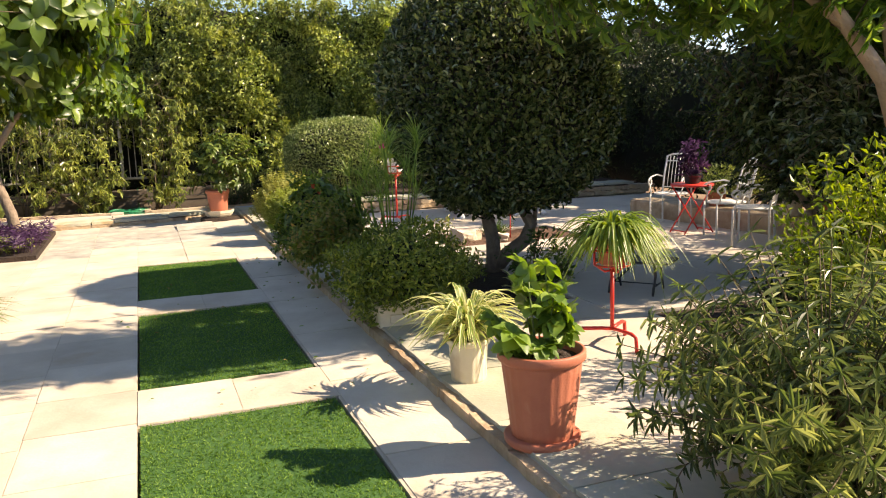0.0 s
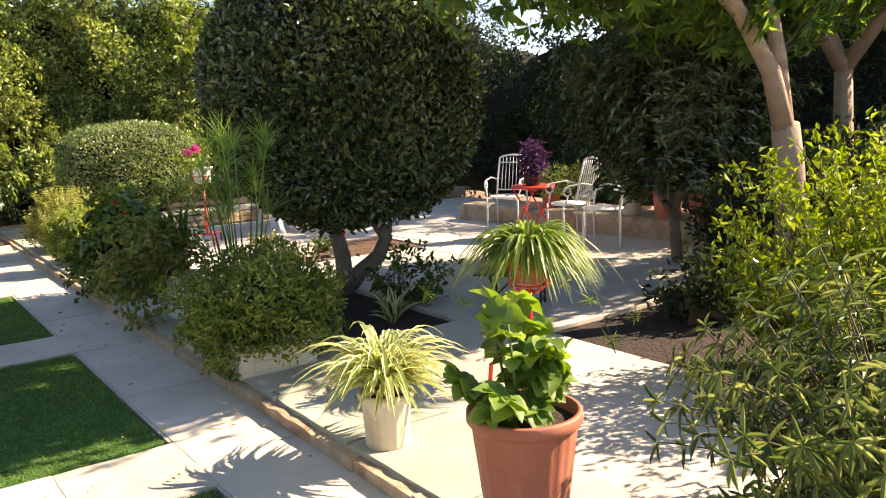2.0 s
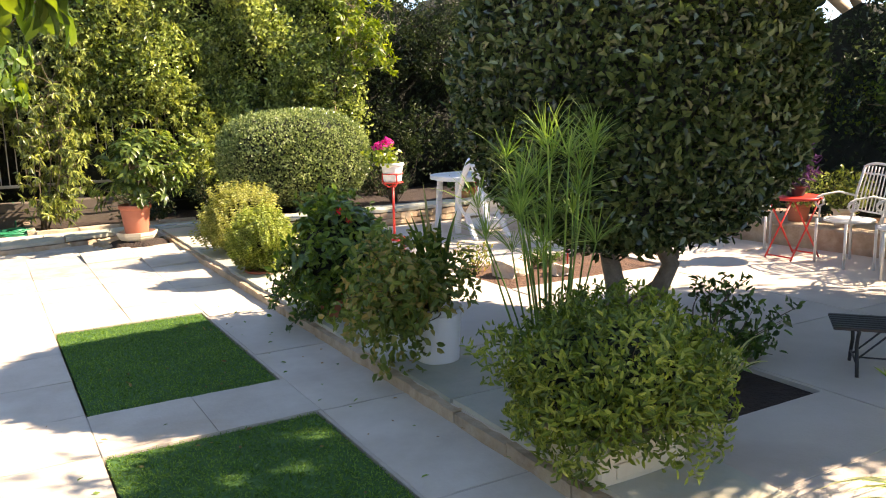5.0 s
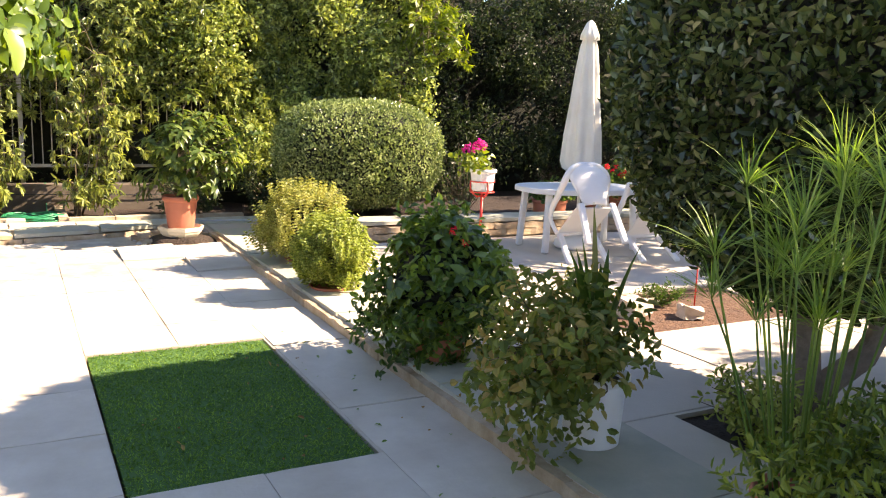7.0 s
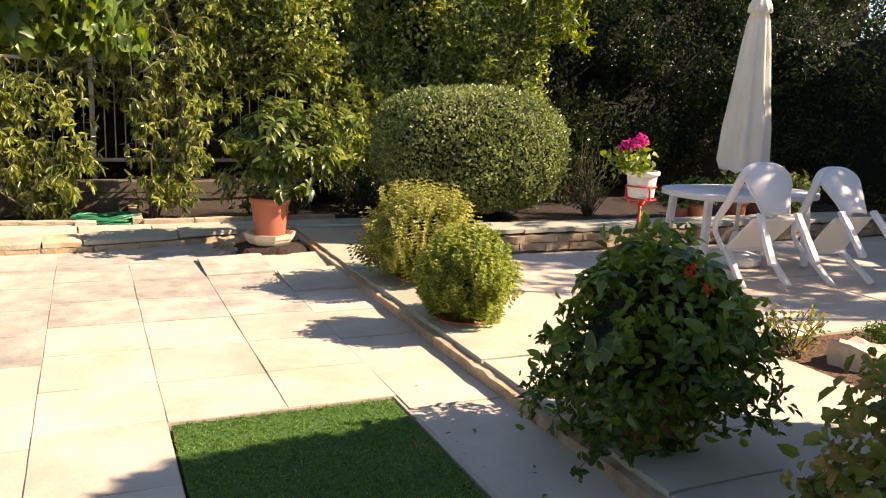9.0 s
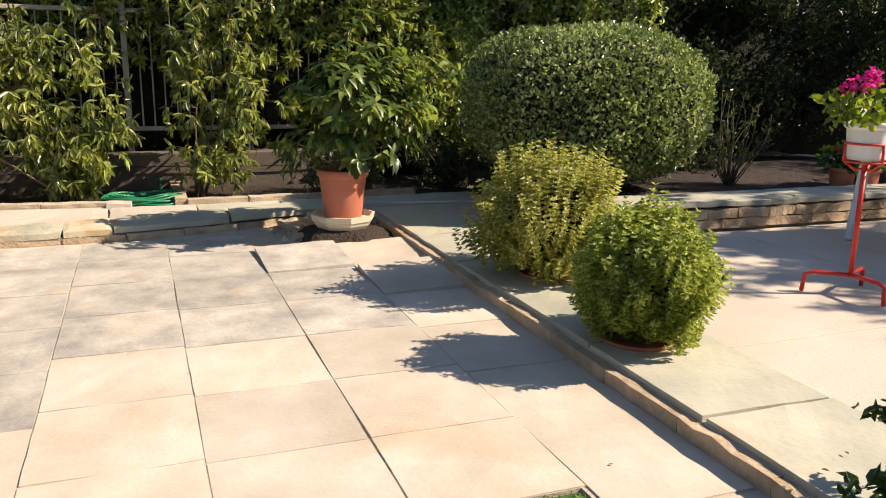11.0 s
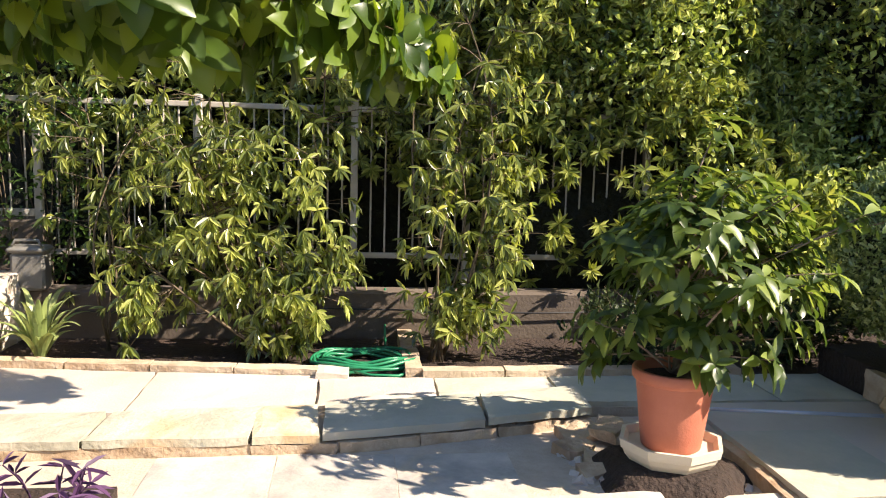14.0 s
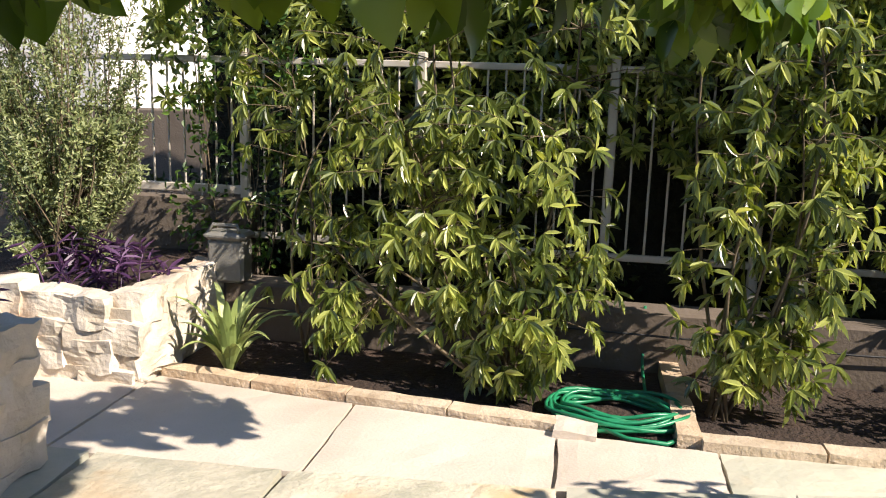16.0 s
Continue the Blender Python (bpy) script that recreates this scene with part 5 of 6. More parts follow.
# bougainvillea over the side hedge
e = thing("bougainvillea", "magenta bougainvillea flowering over the hedge", "climbing plant", (11.0, 11.5, 0))
stems(e, [(bent((0, 0, 0), (random.uniform(-0.8, 1), random.uniform(-2, 2), random.uniform(2, 3)), 0.1), 0.03, 0.008) for _ in range(14)], M_BARK)
P, O = crown_points(7000, (0, 0, 1.65), (1.1, 2.6, 0.95), 0.4, 0.35, 101.0)
foliage(e, P, O, 0.08, 0.55, L_LIME, 0.2, 0.9, True)
core("shade_core", (0.1, 0, 1.6), (0.9, 2.4, 0.75), e, 101.0)
P, O = crown_points(700, (-0.1, 0, 1.75), (1.15, 2.6, 0.95), 0.15, 0.35, 101.0, 0.0)
cl = P[[i for i in range(len(P)) if lump(P[i], 1.3, 3.3) > 0.42 and P[i][2] > 2.3]]
flowers(e, [tuple(p) for p in cl], L_PINK, 0.06, 9, 0.06)

e = loose_bush("bush", "tall rounded green bush rising over the side hedge", (10.6, 8.6, -0.02), 0.3, (0, 0, 2.0), (1.25, 1.5, 1.25), 90, 6500, 0.10, 0.5, L_BUSH, 103.0)
core("shade_core", (0.15, 0, 1.95), (0.95, 1.2, 0.95), e, 103.0)

# lime coloured branch that leans over the fence
e = thing("tree", "slender tree with lime green leaves rising from the hedge", "tree", (5.2, 16.9, 0.13))
tr = [Vector((0, 0, -0.05)), Vector((0.05, 0, 0.9)), Vector((0.0, -0.2, 1.9)), Vector((0.1, -0.45, 2.7)), Vector((0.2, -0.5, 3.3))]
T, O = crown_points(56, (0.3, -0.75, 2.75), (0.7, 0.5, 0.9), 0.5, 0.3, 111.0)
lines = [(tr, 0.04, 0.012)] + [(bent(tr[2 + i % 3], tuple(p), 0.1), 0.008, 0.003) for i, p in enumerate(T)]
stems(e, lines, M_BARK)
C = np.concatenate([np.array([tuple(l[0][-1]) for l in lines[1:]]), np.array([tuple(l[0][-2]) for l in lines[1:]]), np.array([tuple(l[0][-3]) for l in lines[1:]])])
V, F = whorls(C + rng.normal(0, 0.05, C.shape), rng.normal(0, 0.5, C.shape) + np.array([0, -0.3, -0.3]), 14, 0.13, 0.26, 0.5, 0.8)
tri_part("leaves", V, F, L_LIME, e)


# climbing shrubs in the fence bed
def climbing_shrub(at, centres, n, seed):
    e = thing("fence_shrub", "shrub with drooping whorls of light green leaves before the fence", "shrub", at, group="shrubs before the fence")
    mains, lines, C, A = [], [], [], []
    for c, r, k in centres:
        for _ in range(3):
            top = (c[0] + random.uniform(-0.6, 0.6) * r[0], c[1] + random.uniform(0, 0.5) * r[1], c[2] + r[2] * random.uniform(0.3, 0.9))
            mains.append(bent((random.uniform(-0.06, 0.06), random.uniform(-0.05, 0.05), -0.02), top, 0.12, 8))
    lines += [(m, 0.013, 0.005) for m in mains]
    knots = [q for m in mains for q in m[2:]]
    for c, r, k in centres:
        T, O = crown_points(int(n * k), c, r, 0.7, 0.4, seed + c[0])
        for p, o in zip(T, O):
            p = Vector((p[0], p[1], max(p[2], 0.12)))
            b = min(knots, key=lambda q: (q - p).length + 0.15 * abs(q.z - p.z + 0.1))
            pts = bent(b, p, 0.12)
            lines.append((pts, 0.004, 0.002))
            C.append(tuple(pts[-1]))
            A.append((o[0] * 0.7, o[1] * 0.5 - 0.35, 0.35))
            if random.random() < 0.35:
                C.append(tuple(pts[-3]))
                A.append((o[0], o[1] - 0.3, 0.3))
    stems(e, lines, M_TWIG, 3)
    V, F = whorls(np.array(C), np.array(A), 8, 0.108, 0.27, 1.45, 0.62)
    tri_part("leaves", V, F, L_WHORL, e)
    return e


climbing_shrub((-0.72, 15.96, 0.06), [((-0.25, 0.15, 0.95), (0.85, 0.42, 0.75), 1.0), ((0.05, -0.05, 0.40), (0.42, 0.25, 0.36), 0.35), ((-0.95, 0.0, 0.45), (0.22, 0.2, 0.4), 0.14), ((-0.2, 0.6, 2.0), (1.1, 0.45, 0.9), 0.4)], 250, 121.0)
climbing_shrub((0.36, 15.95, 0.06), [((0.25, 0.10, 1.05), (0.48, 0.34, 0.95), 1.0), ((0.15, 0.0, 0.40), (0.36, 0.22, 0.30), 0.3), ((0.3, 0.4, 2.2), (0.6, 0.4, 0.8), 0.4)], 190, 131.0)
climbing_shrub((-1.9, 16.25, 0.06), [((-0.1, 0.3, 1.2), (0.55, 0.35, 0.75), 1.0)], 60, 135.0)

# aloe, hose, lantern box
e = thing("aloe", "pale green aloe with long arching leaves beside the stone wall", "plant", (-2.28, 15.98, 0.06))
blades(e, 32, 0.62, 0.60, 0.042, [L_ALOE, L_ALOE], (1.0, 1.5), sag=0.82, name="leaves", seg=8)
g = Geo()
pts = []
for i in range(260):
    a = i * 0.22
    r = 0.27 + 0.05 * math.sin(i * 0.071) + 0.02 * math.sin(i * 0.37)
    pts.append((-0.14 + r * 1.15 * math.cos(a) + 0.02 * math.sin(i * 0.13), 15.72 + r * 0.72 * math.sin(a), 0.145 + 0.05 * (i / 260) + 0.012 * math.sin(i * 0.9)))
g.tube(pts, 0.011, 6)
g.tube([(-0.30, 15.55, 0.16), (-0.1, 15.42, 0.145), (0.08, 15.40, 0.145), (0.16, 15.48, 0.15)], 0.011, 6)
g.tube([(0.02, 15.95, 0.16), (0.03, 16.4, 0.15), (0.03, 16.56, 0.3), (0.03, 16.57, 0.5)], 0.010, 6)
tagged(g.part("garden_hose", M_HOSE, None, True, pose(0, 0.12, -0.065)), "coiled green garden hose lying on soil", "hose")
e = thing("wall_lantern", "grey metal box lantern on the wall by the fence post", "lamp", (-2.56, 16.62, 0.42))
Geo().box((0, 0, 0.14), (0.24, 0.16, 0.28), chamfer=0.02).box((0, 0, 0.30), (0.28, 0.2, 0.05), chamfer=0.02).part("body", M_GREYBOX, e)
Geo().tube([(-0.1, -0.08, 0.33), (-0.08, -0.06, 0.37), (0.08, -0.06, 0.37), (0.1, -0.08, 0.33)], 0.012, 6).part("handle", M_GREYBOX, e, True)
g = Geo()
g.tube([(-2.5, 16.56, 0.28), (-1.5, 16.55, 0.25), (-0.4, 16.56, 0.30), (1.2, 16.56, 0.27), (2.6, 16.57, 0.3)], 0.007, 6)
tagged(g.part("irrigation_pipe", M_BLACK, None, True), "thin black irrigation pipe along the low wall", "pipe")

# ---- left side ----
# stone wall with raised bed beyond the walk
slab("raised_bed_left", -6.5, 15.75, -2.75, 17.1, -0.1, 0.50, M_SOIL, "raised soil bed behind a rubble wall", "flower bed")
loose_bush("bush", "fine leafed grey green bush on the raised bed", (-3.52, 16.35, 0.50), 0.15, (0, 0, 1.1), (0.58, 0.5, 1.15), 160, 26000, 0.034, 0.42, L_SILVER, 141.0)


def purple_patch(at, w, d, h, n, seed, label="trailing purple leafed ground cover"):
    e = thing("purple_plant", label, "plant", at, group="purple ground cover")
    lines, C, A = [], [], []
    for _ in range(n):
        x, y = random.uniform(-w, w), random.uniform(-d, d)
        t = Vector((x + random.uniform(-0.1, 0.1), y + random.uniform(-0.1, 0.1), h * random.uniform(0.4, 1.1)))
        pts = bent((x, y, -0.02), t, 0.1, 4)
        lines.append((pts, 0.005, 0.003))
        for q in pts[2:]:
            C.append(tuple(q))
            A.append(tuple((t - Vector((x, y, 0))).normalized()))
    stems(e, lines, L_PURPLE)
    V, F = whorls(np.array(C), np.array(A), 4, 0.10, 0.22, 0.15, 0.75)
    tri_part("leaves", V, F, L_PURPLE, e)


purple_patch((-3.05, 16.05, 0.50), 0.35, 0.2, 0.22, 26, 1)
purple_patch((-2.85, 14.3, 0.72), 0.3, 0.25, 0.16, 40, 2)
purple_patch((-1.62, 12.2, 0.06), 0.35, 0.75, 0.22, 120, 3)
purple_patch((-1.66, 13.5, 0.06), 0.4, 0.35, 0.22, 34, 4)
e = thing("grass_clump", "clump of arching green grass at the path edge", "plant", (-1.35, 7.85, -0.02))
blades(e, 240, 0.7, 0.42, 0.012, [L_BLADE, L_DEEP], (0.6, 1.4), sag=1.0)
loose_bush("shrub", "low yellow green ground cover beside the path", (-1.75, 11.75, 0.06), 0.3, (0, 0, 0.10), (0.5, 0.4, 0.12), 40, 1500, 0.035, 0.5, L_GOLDGREEN, 151.0)


# ---- trees ----
def broad_tree(name, label, at, trunk, limbs, crown, n_twig, per, length, width, mat, bark, seed, droop, hang, fruit=0):
    """A tree: trunk and limbs given as lines; twigs to points in the crown; leaf whorls along the twigs."""
    e = thing(name, label, "tree", at)
    g = Geo()
    for pts, r0, r1 in [trunk] + limbs:
        g.tube(pts, [r0 + (r1 - r0) * i / (len(pts) - 1) for i in range(len(pts))], 10)
    g.part("trunk", bark, e, True)
    ends = [Vector(p) for pts, _, _ in limbs for p in pts[1:]]
    lines, C, A = [], [], []
    for c, r, k in crown:
        T, O = crown_points(int(n_twig * k), c, r, 0.75, 0.35, seed + c[0])
        for p, o in zip(T, O):
            p = Vector(p)
            b = min(ends, key=lambda q: (q - p).length + random.uniform(0, 0.3))
            pts = bent(b, p, 0.08)
            lines.append((pts, 0.009, 0.003))
            for i in (2, 3, 4, 5):
                C.append(tuple(pts[i]))
                A.append((o[0] * 0.5, o[1] * 0.5, 0.3 - hang))
    stems(e, lines, M_TWIG, 3)
    V, F = whorls(np.array(C) + rng.normal(0, 0.03, (len(C), 3)), np.array(A), per, length, width, droop, 0.85, mat is not L_CITRUS, mat is L_CITRUS)
    tri_part("leaves", V, F, mat, e, smooth=mat is L_CITRUS)
    if fruit:
        f = Geo().lathe([(0.001, -0.042), (0.020, -0.036), (0.036, -0.014), (0.037, 0.010), (0.024, 0.032), (0.001, 0.043)], 14).part("fruit", L_FRUIT, e, True)
        for i in range(fruit):
            q = C[(i * 97) % len(C)]
            o = f if i == 0 else new("fruit", f.data)
            o.parent, o.location = e, (q[0], q[1], q[2] - 0.06)
    return e


# The high third lobe and its limb are out of view, added to shade paving.
broad_tree("shade_tree", "tree with forked pale trunk and drooping leaves", (5.72, 4.50, 0.03), ([(0, 0, -0.05), (-0.04, 0, 0.6), (-0.10, 0, 1.12), (-0.17, 0, 1.42)], 0.125, 0.10),
           [([(-0.17, 0, 1.36), (-0.37, 0, 1.80), (-0.72, 0, 2.15), (-0.95, 0.02, 2.4), (-1.5, 0.4, 2.85)], 0.080, 0.03), ([(-0.17, 0, 1.36), (-0.25, 0.02, 1.9), (-0.36, 0.05, 2.4), (-0.2, 0.2, 3.1)], 0.072, 0.03),
            ([(-0.72, 0, 2.15), (-1.2, 0.1, 2.5), (-2.1, 0.1, 2.75), (-2.9, 0.3, 2.7)], 0.04, 0.012), ([(-0.95, 0.02, 2.4), (-1.0, 1.0, 2.9), (-1.2, 1.6, 2.9)], 0.035, 0.016), ([(-0.36, 0.05, 2.4), (0.5, 0.6, 2.8), (1.2, 1.0, 2.9)], 0.04, 0.018),
            ([(-0.36, 0.05, 2.4), (-0.9, 0.0, 3.1), (-1.7, 0.0, 3.6), (-2.6, 0.1, 3.8)], 0.05, 0.015)],
           [((-1.5, 0.42, 2.70), (1.9, 1.05, 0.60), 1.0), ((0.5, 0.75, 2.78), (1.6, 1.3, 0.75), 1.5), ((-2.0, 0.1, 3.75), (1.5, 0.9, 0.45), 0.5)], 520, 7, 0.135, 0.30, L_TREE, M_PALEBARK, 161.0, 0.7, 0.5)

broad_tree("shade_tree", "tall leafy tree at the far side of the bed", (8.2, 5.45, 0.0), ([(0, 0, -0.1), (0.03, 0, 1.0), (-0.05, 0.0, 2.0)], 0.11, 0.085),
           [([(-0.05, 0, 1.9), (-0.6, 0.2, 2.7), (-1.2, 0.3, 3.4)], 0.08, 0.03), ([(-0.05, 0, 1.9), (0.2, 0.5, 2.8), (0.3, 1.0, 3.5)], 0.08, 0.03), ([(-0.05, 0, 1.9), (0.3, -0.5, 2.8), (0.4, -0.9, 3.5)], 0.08, 0.03), ([(-0.3, 0.1, 2.3), (-1.0, -0.5, 2.9), (-1.5, -0.9, 3.3)], 0.06, 0.02)],
           [((-0.2, -0.2, 3.3), (1.8, 1.7, 0.85), 1.0)], 620, 8, 0.14, 0.34, L_TREE, M_PALEBARK, 165.0, 0.6, 0.3)

# Added tree with its crown above the view, there to shade the table area.
broad_tree("shade_tree", "tall spreading tree added unseen behind the side hedge to shade the table", (10.9, 10.3, -0.1), ([(0, 0, -0.1), (-0.05, 0, 1.4), (-0.2, 0.0, 2.7)], 0.17, 0.12),
           [([(-0.2, 0, 2.6), (-0.9, 0.1, 3.4), (-1.9, 0.2, 3.9)], 0.08, 0.025), ([(-0.2, 0, 2.6), (-0.5, 0.9, 3.5), (-1.0, 1.8, 4.0)], 0.08, 0.025), ([(-0.2, 0, 2.6), (-0.5, -0.9, 3.5), (-1.0, -1.6, 4.0)], 0.08, 0.025)],
           [((-1.2, 0.1, 4.05), (2.0, 2.3, 0.55), 1.0)], 430, 7, 0.14, 0.34, L_TREE, M_PALEBARK, 167.0, 0.6, 0.3)

broad_tree("dark_tree", "low spreading tree with dark leathery leaves", (6.45, 6.2, TZ - 0.02), ([(0.1, 0, -0.1), (0.05, 0, 0.3), (0.0, 0.0, 0.55)], 0.06, 0.05),
           [([(0, 0, 0.5), (-0.25, 0.1, 0.9), (-0.5, 0.2, 1.4)], 0.04, 0.02), ([(0, 0, 0.5), (0.15, -0.1, 1.0), (0.3, -0.2, 1.6)], 0.045, 0.02), ([(0, 0, 0.5), (-0.1, -0.3, 1.0), (-0.2, -0.6, 1.4)], 0.035, 0.018), ([(0, 0, 0.5), (0.3, 0.3, 1.0), (0.6, 0.6, 1.5)], 0.035, 0.018)],
           [((-0.10, -0.1, 1.66), (1.18, 1.15, 0.96), 1.0)], 860, 8, 0.085, 0.42, L_TOPIARY, M_BARK, 171.0, 0.2, 0.0)

broad_tree("lemon_tree", "lemon tree with broad leaves and a few green fruits", (-1.62, 13.0, 0.0), ([(0, 0, -0.05), (-0.06, 0, 0.45), (-0.2, 0.05, 0.9), (-0.25, 0.05, 1.3)], 0.085, 0.06),
           [([(-0.25, 0.05, 1.25), (0.1, 0.1, 1.8), (0.6, 0.1, 2.1), (1.1, 0.6, 2.15), (1.4, 1.1, 2.1), (1.7, 1.5, 1.95)], 0.05, 0.012), ([(-0.25, 0.05, 1.25), (-0.4, -0.2, 1.9), (-0.4, -0.5, 2.5)], 0.05, 0.02), ([(-0.25, 0.05, 1.25), (-0.5, 0.4, 1.9), (-0.6, 0.8, 2.5)], 0.045, 0.02),
            ([(0.1, 0.1, 1.8), (0.5, -0.3, 2.15), (0.9, -0.6, 2.2)], 0.03, 0.012)],
           [((0.85, 0.55, 2.30), (0.95, 0.95, 0.42), 1.0), ((1.55, 1.4, 1.98), (0.35, 0.3, 0.18), 0.12), ((0.8, -0.2, 2.2), (0.7, 0.6, 0.28), 0.5), ((0.75, 0.35, 1.97), (0.8, 0.45, 0.15), 0.45), ((-0.6, 0.0, 2.5), (1.0, 1.1, 0.7), 0.8)], 170, 5, 0.145, 0.58, L_CITRUS, M_BARK, 181.0, 0.5, 0.25, 9)

broad_tree("lemon_tree", "citrus tree leaning over the path with dark limbs", (-2.0, 6.2, 0.0), ([(0, 0, -0.1), (0.05, 0, 0.7), (0.1, 0.05, 1.4)], 0.09, 0.07),
           [([(0.1, 0.05, 1.35), (0.5, 0.1, 1.85), (1.0, 0.2, 2.15), (1.7, 0.3, 2.35)], 0.055, 0.015), ([(0.1, 0.05, 1.35), (0.0, 0.6, 1.9), (-0.1, 1.2, 2.4)], 0.05, 0.02), ([(0.1, 0.05, 1.35), (0.3, -0.5, 1.85), (0.7, -1.0, 2.2)], 0.05, 0.02),
            ([(0.5, 0.1, 1.85), (1.0, 0.7, 2.15), (1.4, 1.2, 2.02), (1.55, 1.38, 1.88)], 0.03, 0.007)],
           [((1.25, 0.1, 2.42), (1.1, 1.2, 0.36), 1.0), ((0.2, -0.4, 2.25), (0.8, 1.2, 0.55), 0.7), ((1.42, 1.38, 1.90), (0.30, 0.24, 0.14), 0.12), ((-0.6, 0.3, 2.6), (1.0, 1.4, 0.7), 0.25)], 210, 5, 0.135, 0.56, L_CITRUS, M_BARK, 191.0, 0.5, 0.25, 3)

left = thing("hedge", "green hedge along the near side of the path", "hedge", (-4.6, 0, 0), 90, kind="stuff")
thicket(left, -6.0, 13.4, 0.0, 0.1, 2.2, 160, L_HEDGE, 201.0, 60, 0.10, cheap=True)

# sunlit house beyond the fence
h = thing("house", "white rendered neighbouring house beyond the fence", "house", (-11.0, 24.5, -0.12))
g = Geo()
g.box((0, 0, 3.0), (9.0, 6.0, 6.0), chamfer=0.03)
g.part("wall", M_WHITEWALL, h)
Geo().box((0, 0, 6.1), (9.4, 6.4, 0.2), chamfer=0.03).part("roof", M_WALL, h)
Geo().box((1.5, -3.02, 1.6), (1.2, 0.05, 1.2), chamfer=0.01).part("window", M_BLACK, h)
Geo().box((1.5, -3.05, 0.97), (1.4, 0.14, 0.06), chamfer=0.01).part("sill", M_WHITEWALL, h)

# Added wall; its grey stands in for the shaded lower house front.
tagged(Geo().box((-6.3, 20.6, 0.62), (7.0, 0.25, 1.5), chamfer=0.02).part("wall_shade_band", M_WALL), "added low grey wall standing in for shade on the house", "wall", kind="structure")

# ---- pieces: rubble wall, kerbs, flagstones, paving ----
wall_stone = Geo().box((-4.4, 15.72, 0.24), (3.5, 0.2, 0.48)).box((-2.78, 16.2, 0.24), (0.22, 1.0, 0.48)).part("wall_rubble", M_MORTAR)
tagged(wall_stone, "rubble wall of pale limestone holding a raised bed", "wall", kind="structure")
blocks = [rough_block(0.30 + 0.05 * (k % 3), 0.17, 0.165 + 0.015 * (k % 2), 3.1 * k, 0.028, 5) for k in range(6)]
for row in range(4):
    for k in range(14):
        put_block("stone", blocks[(k * 5 + row) % 6], M_RUBBLE, wall_stone, -2.80 - k * 0.255 - (row % 2) * 0.12, 15.66, 0.15 + row * 0.135 + random.uniform(-0.025, 0.025), random.uniform(-7, 7), (0, random.uniform(-6, 6)))
for row in range(4):
    for k in range(4):
        put_block("stone", blocks[(k * 3 + row) % 6], M_RUBBLE, wall_stone, -2.70, 15.80 + k * 0.25, 0.15 + row * 0.135, 90 + random.uniform(-5, 5))
pier = Geo().box((-2.95, 14.25, 0.33), (0.8, 0.8, 0.74), chamfer=0.02).part("wall_pier", M_MORTAR)
tagged(pier, "low whitewashed stone wall end beside the walk", "wall", kind="structure")
for row in range(5):
    for k in range(3):
        put_block("stone", blocks[(k * 3 + row) % 6], M_RUBBLE, pier, -2.56, 13.98 + k * 0.26, 0.15 + row * 0.14, 90 + random.uniform(-5, 5))
        put_block("stone", blocks[(k * 2 + row) % 6], M_RUBBLE, pier, -2.70 - k * 0.25, 13.88, 0.15 + row * 0.14, random.uniform(-5, 5))

# kerb of the fence bed
kerb = plot("kerb_bed", [(-2.6, 15.80), (-0.55, 15.60), (-0.55, 15.66), (-2.6, 15.86)], -0.1, 0.08, M_MORTAR, "pale stone kerb round the fence bed", "kerb")
kb = [rough_block(0.53, 0.11, 0.16, 5.7 * k, 0.009, 4) for k in range(4)]
for k in range(4):
    put_block("kerb_stone", kb[k], M_PALEKERB, kerb, -2.30 + k * 0.535, 15.79 - k * 0.054, 0.125 - 0.004 * k, -5.8 + random.uniform(-1, 1))
put_block("kerb_stone", rough_block(0.20, 0.19, 0.12, 77, 0.01, 3), M_TERRACE, kerb, -0.34, 15.56, 0.115, -3)
for k in range(4):
    put_block("kerb_stone", kb[(k + 2) % 4], M_PALEKERB, kerb, 0.50 + k * 0.54, 15.545 + k * 0.012, 0.12, random.uniform(-2, 1))
for k in range(2):
    put_block("kerb_stone", kb[k], M_KERB, kerb, 0.18, 15.80 + k * 0.55, 0.13, 90)

# low stone wall of the raised back bed
low = Geo().box((6.1, 13.29, 0.10), (6.24, 0.18, 0.30)).part("wall_bed", M_MORTAR)
tagged(low, "low dry stone wall with slate coping", "wall", kind="structure")
lb = [rough_block(0.30, 0.12, 0.075, 9.3 * k, 0.018) for k in range(5)]
for row in range(2):
    for k in range(21):
        put_block("stone", lb[(k * 2 + row) % 5], M_KERB, low, 3.12 + k * 0.30 + row * 0.14, 13.20, TZ + 0.09 + row * 0.08, random.uniform(-4, 4))
cp = [rough_block(0.66, 0.46, 0.04, 4.4 * k, 0.012, 4) for k in range(4)]
for k in range(9):
    put_block("coping_stone", cp[k % 4], M_FLAG, low, 3.30 + k * 0.665, 13.38, 0.31 + random.uniform(-0.004, 0.004), random.uniform(-2, 2))

